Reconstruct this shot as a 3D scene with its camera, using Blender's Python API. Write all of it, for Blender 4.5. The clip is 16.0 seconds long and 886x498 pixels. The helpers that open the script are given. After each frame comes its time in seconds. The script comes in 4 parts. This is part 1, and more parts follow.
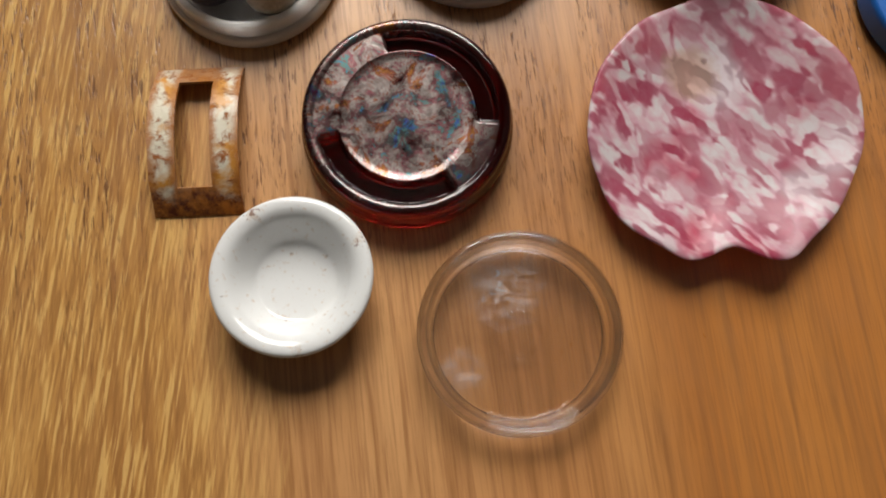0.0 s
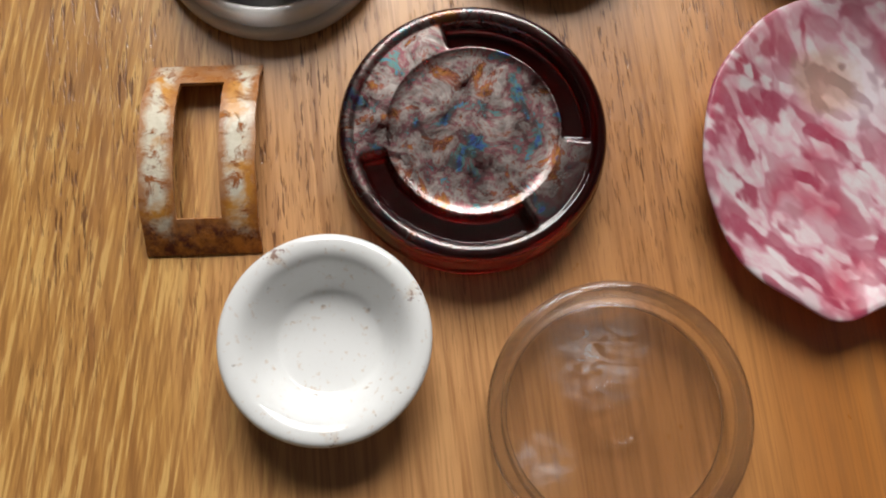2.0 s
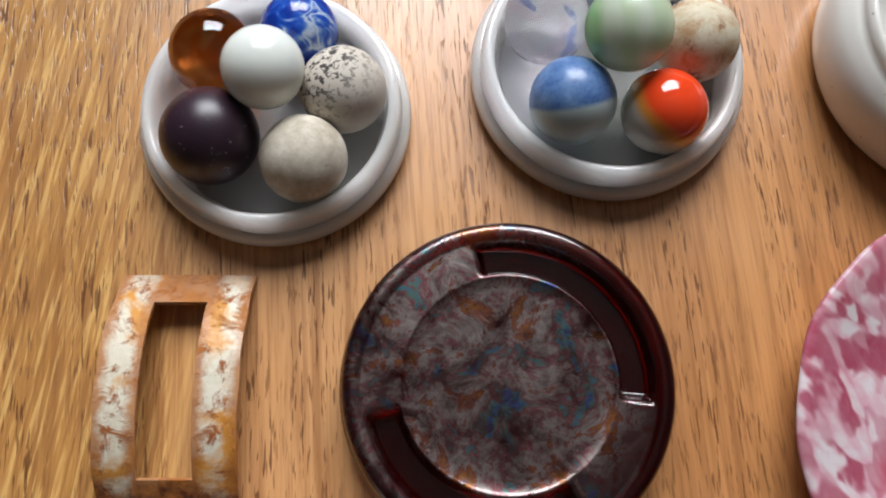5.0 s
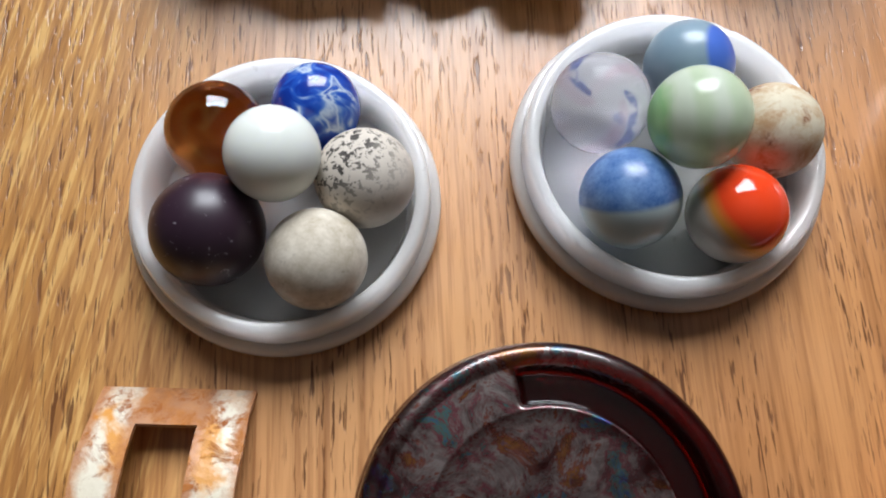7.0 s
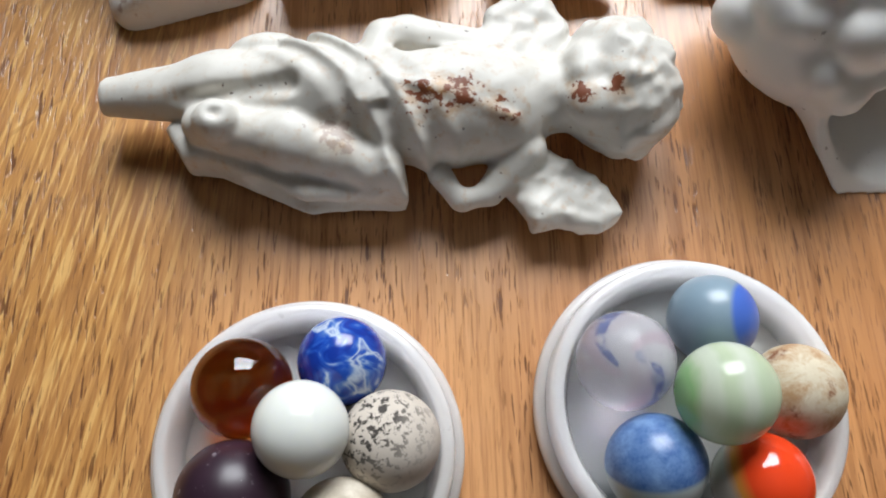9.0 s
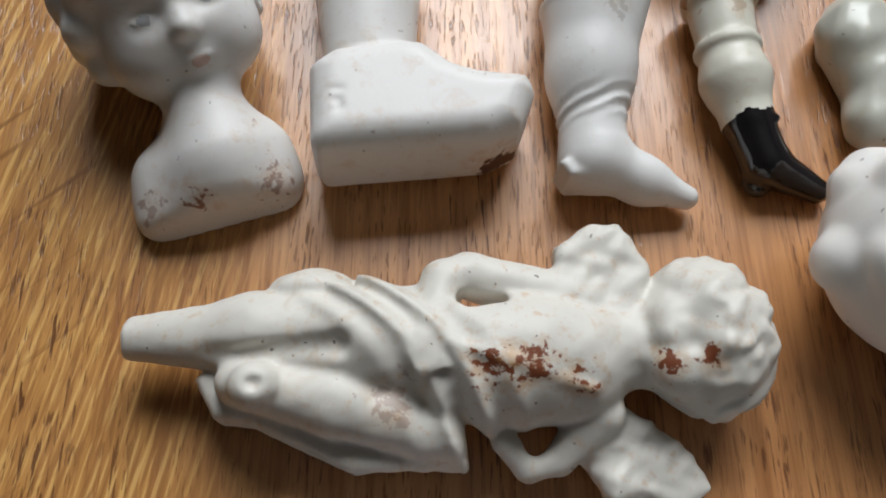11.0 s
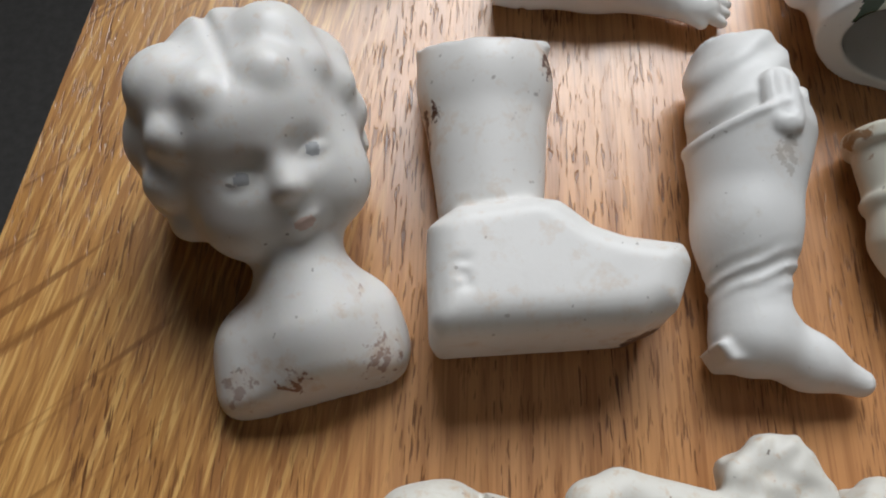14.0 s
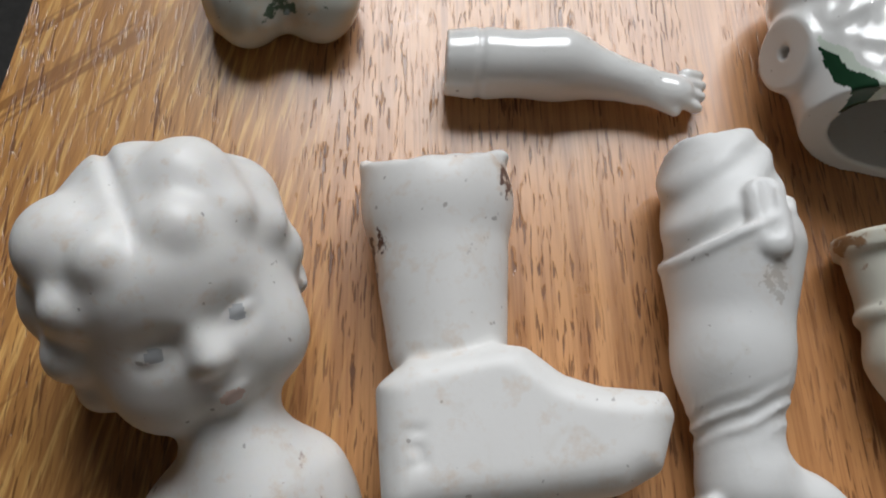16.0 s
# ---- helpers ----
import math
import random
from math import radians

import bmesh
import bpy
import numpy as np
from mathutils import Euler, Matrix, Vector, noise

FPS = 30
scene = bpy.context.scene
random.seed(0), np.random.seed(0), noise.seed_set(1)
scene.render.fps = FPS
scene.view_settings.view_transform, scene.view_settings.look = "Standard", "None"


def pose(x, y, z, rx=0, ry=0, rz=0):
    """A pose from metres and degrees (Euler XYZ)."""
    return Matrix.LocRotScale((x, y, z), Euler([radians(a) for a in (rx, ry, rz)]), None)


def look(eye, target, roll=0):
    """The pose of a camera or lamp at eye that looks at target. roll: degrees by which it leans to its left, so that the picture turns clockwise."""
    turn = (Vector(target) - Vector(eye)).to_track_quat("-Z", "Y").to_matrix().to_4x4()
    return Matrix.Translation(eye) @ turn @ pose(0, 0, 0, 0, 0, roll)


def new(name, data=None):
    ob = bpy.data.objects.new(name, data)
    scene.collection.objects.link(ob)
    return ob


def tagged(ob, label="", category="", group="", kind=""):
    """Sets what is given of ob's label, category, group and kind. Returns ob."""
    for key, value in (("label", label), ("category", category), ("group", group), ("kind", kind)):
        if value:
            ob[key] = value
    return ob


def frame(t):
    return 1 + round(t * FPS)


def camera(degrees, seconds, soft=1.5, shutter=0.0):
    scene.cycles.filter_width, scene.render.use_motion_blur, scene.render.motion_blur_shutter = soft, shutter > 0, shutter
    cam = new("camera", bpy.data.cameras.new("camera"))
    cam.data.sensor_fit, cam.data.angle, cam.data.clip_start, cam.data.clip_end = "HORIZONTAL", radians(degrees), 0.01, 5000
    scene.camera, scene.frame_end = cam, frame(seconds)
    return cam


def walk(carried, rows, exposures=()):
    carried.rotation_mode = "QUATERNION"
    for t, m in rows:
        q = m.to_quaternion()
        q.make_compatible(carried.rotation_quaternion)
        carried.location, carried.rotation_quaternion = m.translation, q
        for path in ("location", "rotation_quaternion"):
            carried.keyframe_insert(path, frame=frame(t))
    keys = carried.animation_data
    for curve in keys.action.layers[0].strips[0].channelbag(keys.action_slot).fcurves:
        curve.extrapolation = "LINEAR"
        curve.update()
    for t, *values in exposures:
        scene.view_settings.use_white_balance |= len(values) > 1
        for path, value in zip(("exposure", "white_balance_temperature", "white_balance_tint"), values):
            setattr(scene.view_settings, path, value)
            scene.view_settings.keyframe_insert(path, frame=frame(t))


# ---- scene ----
cam = camera(59.21, 16.0, soft=2.0)
PATH = [
    (0, (-0.00288, 0.04113, 0.23392), (0.1403, 0.4225, -1.7242), 3.57),
    (0.5, (-0.00914, 0.04239, 0.21797), (0.1493, 0.4361, -1.7365), 5.08),
    (1, (-0.02027, 0.05491, 0.196), (0.1387, 0.429, -1.7623), 6.60),
    (1.5, (-0.02019, 0.06632, 0.18863), (0.1435, 0.4299, -1.7712), 8.05),
    (2, (-0.0151, 0.06814, 0.18514), (0.1557, 0.445, -1.7716), 8.02),
    (2.5, (-0.01282, 0.07185, 0.1821), (0.1734, 0.4876, -1.7653), 8.01),
    (3, (-0.01171, 0.07823, 0.17675), (0.1818, 0.5345, -1.7609), 7.04),
    (3.5, (-0.01005, 0.08922, 0.17635), (0.1907, 0.5802, -1.752), 6.60),
    (3.7, (-0.00884, 0.093, 0.17555), (0.1824, 0.5858, -1.7533), 5.60),
    (5.8, (-0.00121, 0.12506, 0.14304), (0.1463, 0.6494, -1.7814), 2.98),
    (6, (-0.00284, 0.12627, 0.13964), (0.1495, 0.6726, -1.7783), 2.96),
    (6.5, (-0.00379, 0.13372, 0.1404), (0.1624, 0.684, -1.7752), 4.20),
    (7, (-0.00283, 0.13839, 0.14246), (0.1603, 0.7121, -1.7665), 3.60),
    (7.5, (1e-05, 0.14503, 0.14703), (0.1801, 0.7494, -1.7509), 4.09),
    (8, (0.00027, 0.15293, 0.14953), (0.1931, 0.796, -1.7344), 4.37),
    (8.5, (-0.00045, 0.16354, 0.15241), (0.2014, 0.8143, -1.7279), 5.32),
    (9, (-0.00144, 0.17751, 0.15543), (0.2023, 0.8321, -1.7234), 5.85),
    (9.2, (-0.00099, 0.18525, 0.15639), (0.2032, 0.8483, -1.7194), 5.90),
    (11.3, (-0.00528, 0.23386, 0.15199), (0.2065, 0.9526, -1.7023), 6.88),
    (11.5, (-0.00911, 0.23865, 0.15003), (0.1909, 0.9543, -1.7068), 6.79),
    (12, (-0.0126, 0.24745, 0.14977), (0.1751, 0.9638, -1.7081), 6.41),
    (12.5, (-0.01375, 0.25469, 0.14901), (0.1606, 0.9963, -1.7002), 5.16),
    (13, (-0.01595, 0.26083, 0.14771), (0.155, 1.0254, -1.6925), 4.81),
    (13.5, (-0.01745, 0.26462, 0.14456), (0.1616, 1.033, -1.6933), 5.19),
    (14, (-0.01768, 0.26828, 0.14247), (0.1634, 1.0189, -1.7025), 5.32),
    (14.5, (-0.0172, 0.2699, 0.14039), (0.1653, 1.0162, -1.7061), 5.42),
    (15, (-0.01668, 0.27633, 0.13778), (0.1732, 1.0169, -1.7103), 5.57),
    (15.5, (-0.01225, 0.28648, 0.13821), (0.1978, 1.0216, -1.7099), 6.51),
    (16, (-0.00849, 0.29773, 0.13725), (0.2331, 1.0092, -1.7162), 7.98),
]
EXPOSURES = [(0, -0.04, 6900, 10), (3, 0.14, 6500, 10), (7, 0.36, 6000, 10), (9, 0.24, 6150, 10), (11.5, -0.36, 6250, 10), (14.5, -0.45, 6250, 10), (16, -0.52, 6250, 10)]
walk(cam, [(t, look(eye, target, roll)) for t, eye, target, roll in PATH], EXPOSURES)

# ---- world and light ----
world = bpy.data.worlds.new("sky")
scene.world = world
world.use_nodes = True
wn = world.node_tree
sky = wn.nodes.new("ShaderNodeTexSky")
sky.sky_type, sky.sun_disc = "NISHITA", False
sky.sun_elevation, sky.sun_rotation = radians(35), radians(60)
wn.nodes["Background"].inputs["Strength"].default_value = 0.12
wn.links.new(sky.outputs["Color"], wn.nodes["Background"].inputs["Color"])

MM = 0.001
WIN_X, WIN_Y, WIN_Z, WIN_W, WIN_H = 0.60, 1.60, 1.45, 1.50, 1.30   # the window in the far wall
lamp = bpy.data.lights.new("window_daylight", "AREA")
lamp.shape, lamp.size, lamp.size_y, lamp.energy, lamp.color = "RECTANGLE", WIN_W, WIN_H, 96.0, (0.98, 0.98, 0.97)
lamp_ob = new("window_daylight", lamp)
lamp_ob.matrix_world = look((WIN_X, WIN_Y + 0.16, WIN_Z), (WIN_X, 0.3, 0.2))


# ---- materials ----
class Mat:
    """A small builder for node materials."""

    def __init__(self, name, rough=0.5, **inputs):
        self.m = bpy.data.materials.new(name)
        self.m.use_nodes = True
        self.t = self.m.node_tree
        self.b = self.t.nodes["Principled BSDF"]
        self.b.inputs["Roughness"].default_value = rough
        for k, v in inputs.items():
            self.b.inputs[k.replace("_", " ")].default_value = v
        self.co = self.t.nodes.new("ShaderNodeTexCoord").outputs["Object"]

    def n(self, kind, **props):
        node = self.t.nodes.new(kind)
        for k, v in props.items():
            node.inputs[k.replace("_", " ")].default_value = v
        return node

    def put(self, a, b):
        self.t.links.new(a, b)

    def mapped(self, scale=(1, 1, 1), rot=(0, 0, 0), loc=(0, 0, 0), src=None):
        """Coordinates turned first, then stretched."""
        turn = self.n("ShaderNodeMapping", Rotation=rot, Location=loc)
        self.put(src or self.co, turn.inputs["Vector"])
        node = self.n("ShaderNodeMapping", Scale=scale)
        self.put(turn.outputs["Vector"], node.inputs["Vector"])
        return node.outputs["Vector"]

    def noise(self, scale, detail=4, rough=0.55, vec=None, distort=0.0):
        node = self.n("ShaderNodeTexNoise", Scale=scale, Detail=detail, Roughness=rough, Distortion=distort)
        self.put(vec or self.co, node.inputs["Vector"])
        return node.outputs["Fac"]

    def ramp(self, fac, *stops):
        node = self.t.nodes.new("ShaderNodeValToRGB")
        el = node.color_ramp.elements
        while len(el) < len(stops):
            el.new(0.5)
        for e, (pos, col) in zip(el, stops):
            e.position = pos
            e.color = (*col, 1) if len(col) == 3 else (col[0],) * 3 + (1,)
        self.put(fac, node.inputs["Fac"])
        return node.outputs["Color"]

    def mask(self, fac, lo, hi):
        node = self.n("ShaderNodeMapRange", From_Min=lo, From_Max=hi)
        self.put(fac, node.inputs["Value"])
        return node.outputs["Result"]

    def mul(self, a, b, op="MULTIPLY"):
        node = self.t.nodes.new("ShaderNodeMath")
        node.operation = op
        for i, v in enumerate((a, b)):
            if isinstance(v, (int, float)):
                node.inputs[i].default_value = v
            else:
                self.put(v, node.inputs[i])
        return node.outputs["Value"]

    def mix(self, fac, a, b):
        node = self.t.nodes.new("ShaderNodeMix")
        node.data_type = "RGBA"
        for i, v in ((0, fac), (6, a), (7, b)):
            if isinstance(v, (int, float)):
                node.inputs[i].default_value = v
            elif isinstance(v, tuple):
                node.inputs[i].default_value = (*v, 1)
            else:
                self.put(v, node.inputs[i])
        return node.outputs[2]

    def near(self, p, r0, r1):
        """1 within r0 of the point p of the object (metres), 0 past r1."""
        node = self.t.nodes.new("ShaderNodeVectorMath")
        node.operation = "DISTANCE"
        node.inputs[1].default_value = p
        self.put(self.co, node.inputs[0])
        return self.mask(node.outputs["Value"], r1, r0)

    def color(self, c):
        self.put(c, self.b.inputs["Base Color"])
        return self

    def rough(self, r):
        self.put(r, self.b.inputs["Roughness"])
        return self

    def bump(self, h, strength, dist):
        node = self.n("ShaderNodeBump", Strength=strength, Distance=dist)
        self.put(h, node.inputs["Height"])
        self.put(node.outputs["Normal"], self.b.inputs["Normal"])
        return self


def plain(name, col, rough=0.6, vary=0.08, scale=6.0, **kw):
    m = Mat(name, rough, **kw)
    dark = tuple(c * (1 - vary) for c in col)
    light = tuple(min(1, c * (1 + vary)) for c in col)
    m.color(m.mix(m.noise(scale), dark, light))
    return m.m


def oak(name, warm=1.0):
    """Varnished oak with its grain along the object's y, flecked towards the left side."""
    m = Mat(name, 0.34, Coat_Weight=0.46, Coat_Roughness=0.24, Specular_IOR_Level=0.5)
    xyz = m.n("ShaderNodeSeparateXYZ")
    m.put(m.co, xyz.inputs[0])
    u = m.mul(xyz.outputs["X"], m.mul(m.noise(14, 2, 0.5, m.mapped((1, 0.2, 1))), 0.05), "ADD")
    flecked = m.mask(u, -0.020, -0.050)
    far_left = m.mul(m.mask(u, -0.060, -0.072), m.mask(xyz.outputs["Y"], 0.20, 0.28))
    redder = m.mul(m.mask(u, 0.02, 0.10), m.mul(m.mul(m.mask(xyz.outputs["Y"], 0.18, 0.08), 0.75), 0.25, "ADD"))
    broad = m.noise(34, 3, 0.5, m.mapped((1, 0.06, 1), (0, 0, radians(4))), 0.5)
    c = m.mix(redder, m.ramp(broad, (0.30, (0.50, 0.232, 0.085)), (0.68, (0.62, 0.322, 0.130))), m.ramp(broad, (0.30, (0.40, 0.135, 0.026)), (0.68, (0.52, 0.205, 0.046))))
    c = m.mix(flecked, c, m.ramp(broad, (0.30, (0.45, 0.210, 0.052)), (0.66, (0.58, 0.30, 0.088))))
    # streaks along the grain, and slanting ones where the rays show
    along = m.noise(330, 4, 0.6, m.mapped((1, 0.040, 1), (0, 0, radians(3))), 0.3)
    slant = m.noise(820, 3, 0.58, m.mapped((1, 0.050, 1), (0, 0, radians(14))), 0.15)
    c = m.mix(m.mul(m.mask(along, 0.46, 0.68), 0.70), c, (0.30, 0.120, 0.036))
    fine = m.noise(1100, 3, 0.6, m.mapped((1, 0.022, 1), (0, 0, radians(3))), 0.2)
    c = m.mix(m.mul(m.mask(fine, 0.50, 0.64), 0.42), c, (0.26, 0.095, 0.028))
    c = m.mix(m.mul(m.mul(m.mask(slant, 0.53, 0.60), flecked), 0.62), c, (0.80, 0.50, 0.17))
    c = m.mix(m.mul(m.mul(m.mask(slant, 0.47, 0.39), flecked), 0.62), c, (0.29, 0.125, 0.034))
    line = m.noise(260, 2, 0.5, m.mapped((1, 0.030, 1), (0, 0, radians(50))), 0.25)
    c = m.mix(m.mul(m.mul(m.mask(line, 0.59, 0.64), far_left), 0.8), c, (0.23, 0.095, 0.024))
    # open pores: short dark dashes in bands
    pores = m.noise(1700, 2, 0.5, m.mapped((1, 0.085, 1), (0, 0, radians(5))), 0.15)
    coarse = m.noise(1050, 2, 0.5, m.mapped((1, 0.085, 1), (0, 0, radians(3)), (0.3, 0.2, 0)), 0.2)
    group = m.noise(85, 2, 0.5, m.mapped((1, 0.10, 1)))
    plain_end = m.mask(m.mul(xyz.outputs["Y"], m.mul(m.noise(40, 2), 0.06), "ADD"), 0.095, 0.15)
    pore = m.mul(m.mul(m.mask(pores, 0.59, 0.65), m.mask(group, 0.36, 0.54)), m.mul(m.mul(plain_end, 0.9), 0.1, "ADD"))
    pore2 = m.mul(m.mul(m.mask(coarse, 0.61, 0.655), m.mask(group, 0.40, 0.56)), plain_end)
    both = m.mul(m.mul(pore, 0.72), m.mul(pore2, 0.88), "MAXIMUM")
    c = m.mix(both, c, (0.10, 0.030, 0.008))
    # scuffs and faint dark bands
    c = m.mix(m.mul(m.mask(m.noise(18, 4, 0.6, m.mapped((1, 0.3, 1), loc=(4, 1, 0))), 0.52, 0.75), 0.28), c, (0.25, 0.10, 0.03))
    m.color(c)
    m.rough(m.ramp(m.noise(70, 5, 0.65), (0.3, (0.27,)), (0.7, (0.43,))))
    m.bump(m.mul(m.mul(m.mul(along, 0.25), m.mul(slant, 0.18), "ADD"), m.mul(both, -1.1), "ADD"), 0.38, 0.0004)
    m.put(m.b.inputs["Normal"].links[0].from_socket, m.b.inputs["Coat Normal"])
    return m.m


def ceramic(name, col, rough=0.42, dirt=0.35, stains=(), speck=0.5, rustcol=(0.16, 0.035, 0.012), **kw):
    """Unglazed or glazed white china with grime and rust stains at the places given."""
    m = Mat(name, rough, **kw)
    c = m.mix(m.noise(60, 5), tuple(v * 0.93 for v in col), col)
    grime = m.mask(m.noise(130, 6, 0.65, None, 0.8), 0.56, 0.78)
    c = m.mix(m.mul(grime, dirt), c, (0.42, 0.33, 0.20))
    dots = m.mask(m.noise(520, 2, 0.4), 0.735, 0.76)
    c = m.mix(m.mul(dots, speck), c, (0.10, 0.07, 0.05))
    for p, r, amount, fine in stains:
        area = m.near(p, r * 0.25, r)
        blot = m.mask(m.mul(m.noise(fine, 4, 0.6), m.mul(area, 0.30), "ADD"), 0.745, 0.80)
        halo = m.mask(m.mul(m.noise(fine * 0.6, 4, 0.6), m.mul(area, 0.30), "ADD"), 0.60, 0.86)
        c = m.mix(m.mul(halo, 0.5 * amount), c, (0.50, 0.27, 0.08))
        c = m.mix(m.mul(blot, amount), c, rustcol)
    m.color(c)
    m.bump(m.noise(300, 5, 0.6), 0.12, 0.0004)
    return m.m


OAK = oak("varnished_oak")
# wall and ceiling tones are set dark only to limit bounced light
WALL = plain("unseen_wall_dark", (0.13, 0.11, 0.09), 0.8)
CEIL = plain("unseen_ceiling_grey", (0.22, 0.21, 0.20), 0.85)
CARPET = plain("dark_grey_carpet", (0.060, 0.058, 0.055), 0.95, 0.4, 80)
PAINT = plain("white_gloss_paint", (0.8, 0.8, 0.79), 0.3)


# ---- mesh helpers ----
def link(name, verts, faces, mats, smooth=True, parent=None, origin=(0, 0, 0)):
    me = bpy.data.meshes.new(name)
    me.from_pydata([tuple(v) for v in verts], [], [tuple(f) for f in faces])
    for m in mats if isinstance(mats, (list, tuple)) else [mats]:
        me.materials.append(m)
    me.polygons.foreach_set("use_smooth", [smooth] * len(me.polygons))
    me.update()
    ob = new(name, me)
    ob.location = origin
    ob.parent = parent
    return ob


def part(name, bm, material, parent=None, label=""):
    me = bpy.data.meshes.new(name)
    bm.to_mesh(me)
    bm.free()
    me.materials.append(material)
    ob = new(name, me)
    ob.parent = parent
    return tagged(ob, label)


def box(x0, y0, z0, x1, y1, z1, bevel=0.0):
    bm = bmesh.new()
    bmesh.ops.create_cube(bm, size=1)
    bmesh.ops.scale(bm, vec=(x1 - x0, y1 - y0, z1 - z0), verts=bm.verts)
    bmesh.ops.translate(bm, vec=((x0 + x1) / 2, (y0 + y1) / 2, (z0 + z1) / 2), verts=bm.verts)
    if bevel:
        bmesh.ops.bevel(bm, geom=bm.edges[:], offset=bevel, segments=2, affect="EDGES")
    return bm


def prism(points, z0, z1, bevel=0.0):
    bm = bmesh.new()
    f = bm.faces.new([bm.verts.new((x, y, z1)) for x, y in points])
    ext = bmesh.ops.extrude_face_region(bm, geom=[f])
    bmesh.ops.translate(bm, vec=(0, 0, z0 - z1), verts=[v for v in ext["geom"] if isinstance(v, bmesh.types.BMVert)])
    bmesh.ops.recalc_face_normals(bm, faces=bm.faces)
    if bevel:
        bmesh.ops.bevel(bm, geom=bm.edges[:], offset=bevel, segments=2, affect="EDGES")
    return bm


def turned(name, profile, mats, origin, steps=128, wobble=None, smooth_n=3, caps=True):
    """A closed body of revolution. profile: (radius, height) in mm from the top's middle, over the rim, to the middle of the foot."""
    pr = [np.array(profile, float)]
    p = pr[0]
    for _ in range(smooth_n):      # round the corners
        q = [p[0]]
        for a, b in zip(p[:-1], p[1:]):
            q += [a * 0.75 + b * 0.25, a * 0.25 + b * 0.75]
        q.append(p[-1])
        p = np.array(q)
    verts, faces = [], []
    n = len(p)
    ang = np.arange(steps) * 2 * math.pi / steps
    for i, (r, z) in enumerate(p):
        for a in ang:
            rr, zz = wobble(r, z, a) if wobble else (r, z)
            verts.append((rr * math.cos(a) * MM, rr * math.sin(a) * MM, zz * MM))
    for i in range(n - 1):
        for j in range(steps):
            k = (j + 1) % steps
            faces.append((i * steps + j, (i + 1) * steps + j, (i + 1) * steps + k, i * steps + k))
    if caps:
        faces.append(tuple(range(steps)))
        faces.append(tuple(reversed(range((n - 1) * steps, n * steps))))
    return link(name, verts, faces, mats, origin=tuple(v * MM for v in origin))


# ---- sculpting by distance fields, in mm ----
def ell(P, c, r):
    q = P - np.array(c, np.float32)
    r = np.array(r if hasattr(r, "__len__") else (r, r, r), np.float32)
    k0 = np.sqrt(((q / r) ** 2).sum(-1))
    k1 = np.sqrt(((q / r ** 2) ** 2).sum(-1)) + 1e-6
    return k0 * (k0 - 1) / k1


def cap(P, a, b, ra, rb, flat=1.0):
    a, b = np.array(a, np.float32), np.array(b, np.float32)
    h = np.clip(((P - a) @ (b - a)) / ((b - a) @ (b - a)), 0, 1)
    q = P - a - h[..., None] * (b - a)
    if flat != 1:
        q = q * np.array((1, 1, 1 / flat), np.float32)
    return np.sqrt((q ** 2).sum(-1)) - (ra + (rb - ra) * h)


def disc(P, c, axis, r, h, rnd=0.6):
    """A flat round disc with rounded edges, of half thickness h."""
    n = np.array(axis, np.float32)
    n = n / np.sqrt(n @ n)
    q = P - np.array(c, np.float32)
    a = q @ n
    out = np.sqrt(np.maximum((q ** 2).sum(-1) - a ** 2, 0)) - r + rnd
    w = np.abs(a) - h + rnd
    return np.minimum(np.maximum(out, w), 0) + np.sqrt(np.maximum(out, 0) ** 2 + np.maximum(w, 0) ** 2) - rnd


def poly(P, pts, z0, z1, rnd=2.0):
    """A prism over a polygon in x and y, with rounded edges."""
    pts = np.array(pts, np.float32)
    x, y = P[..., 0], P[..., 1]
    d = np.full(x.shape, 1e9, np.float32)
    s = np.ones(x.shape, np.float32)
    for i in range(len(pts)):
        a, b = pts[i], pts[i - 1]
        e = b - a
        wx, wy = x - a[0], y - a[1]
        t = np.clip((wx * e[0] + wy * e[1]) / (e @ e), 0, 1)
        d = np.minimum(d, (wx - e[0] * t) ** 2 + (wy - e[1] * t) ** 2)
        c1, c2, c3 = y >= a[1], y < b[1], e[0] * wy > e[1] * wx
        flip = (c1 & c2 & c3) | (~c1 & ~c2 & ~c3)
        s = np.where(flip, -s, s)
    d = s * np.sqrt(d) + rnd
    w = np.abs(P[..., 2] - (z0 + z1) / 2) - (z1 - z0) / 2 + rnd
    return np.minimum(np.maximum(d, w), 0) + np.sqrt(np.maximum(d, 0) ** 2 + np.maximum(w, 0) ** 2) - rnd


def join(k, *ds):
    d = ds[0]
    for e in ds[1:]:
        h = np.clip(0.5 + 0.5 * (e - d) / k, 0, 1)
        d = e * (1 - h) + d * h - k * h * (1 - h)
    return d


def carve(k, d, e):
    return -join(k, -d, e)


def plane(P, point, normal):
    n = np.array(normal, np.float32)
    return (P - np.array(point, np.float32)) @ (n / np.sqrt(n @ n))


def waves(P, size, seed=0.0):
    """Smooth bumps of about that size, between -1 and 1."""
    q = P / size * 2.2
    x, y, z = q[..., 0] + seed, q[..., 1] + seed * 1.7, q[..., 2] - seed
    return (np.sin(x + 1.3 * np.sin(y * 0.8)) * np.sin(y + 1.1 * np.sin(z)) + np.sin(z * 1.2 + x * 0.7) * np.sin(y * 1.4 - x)) * 0.5


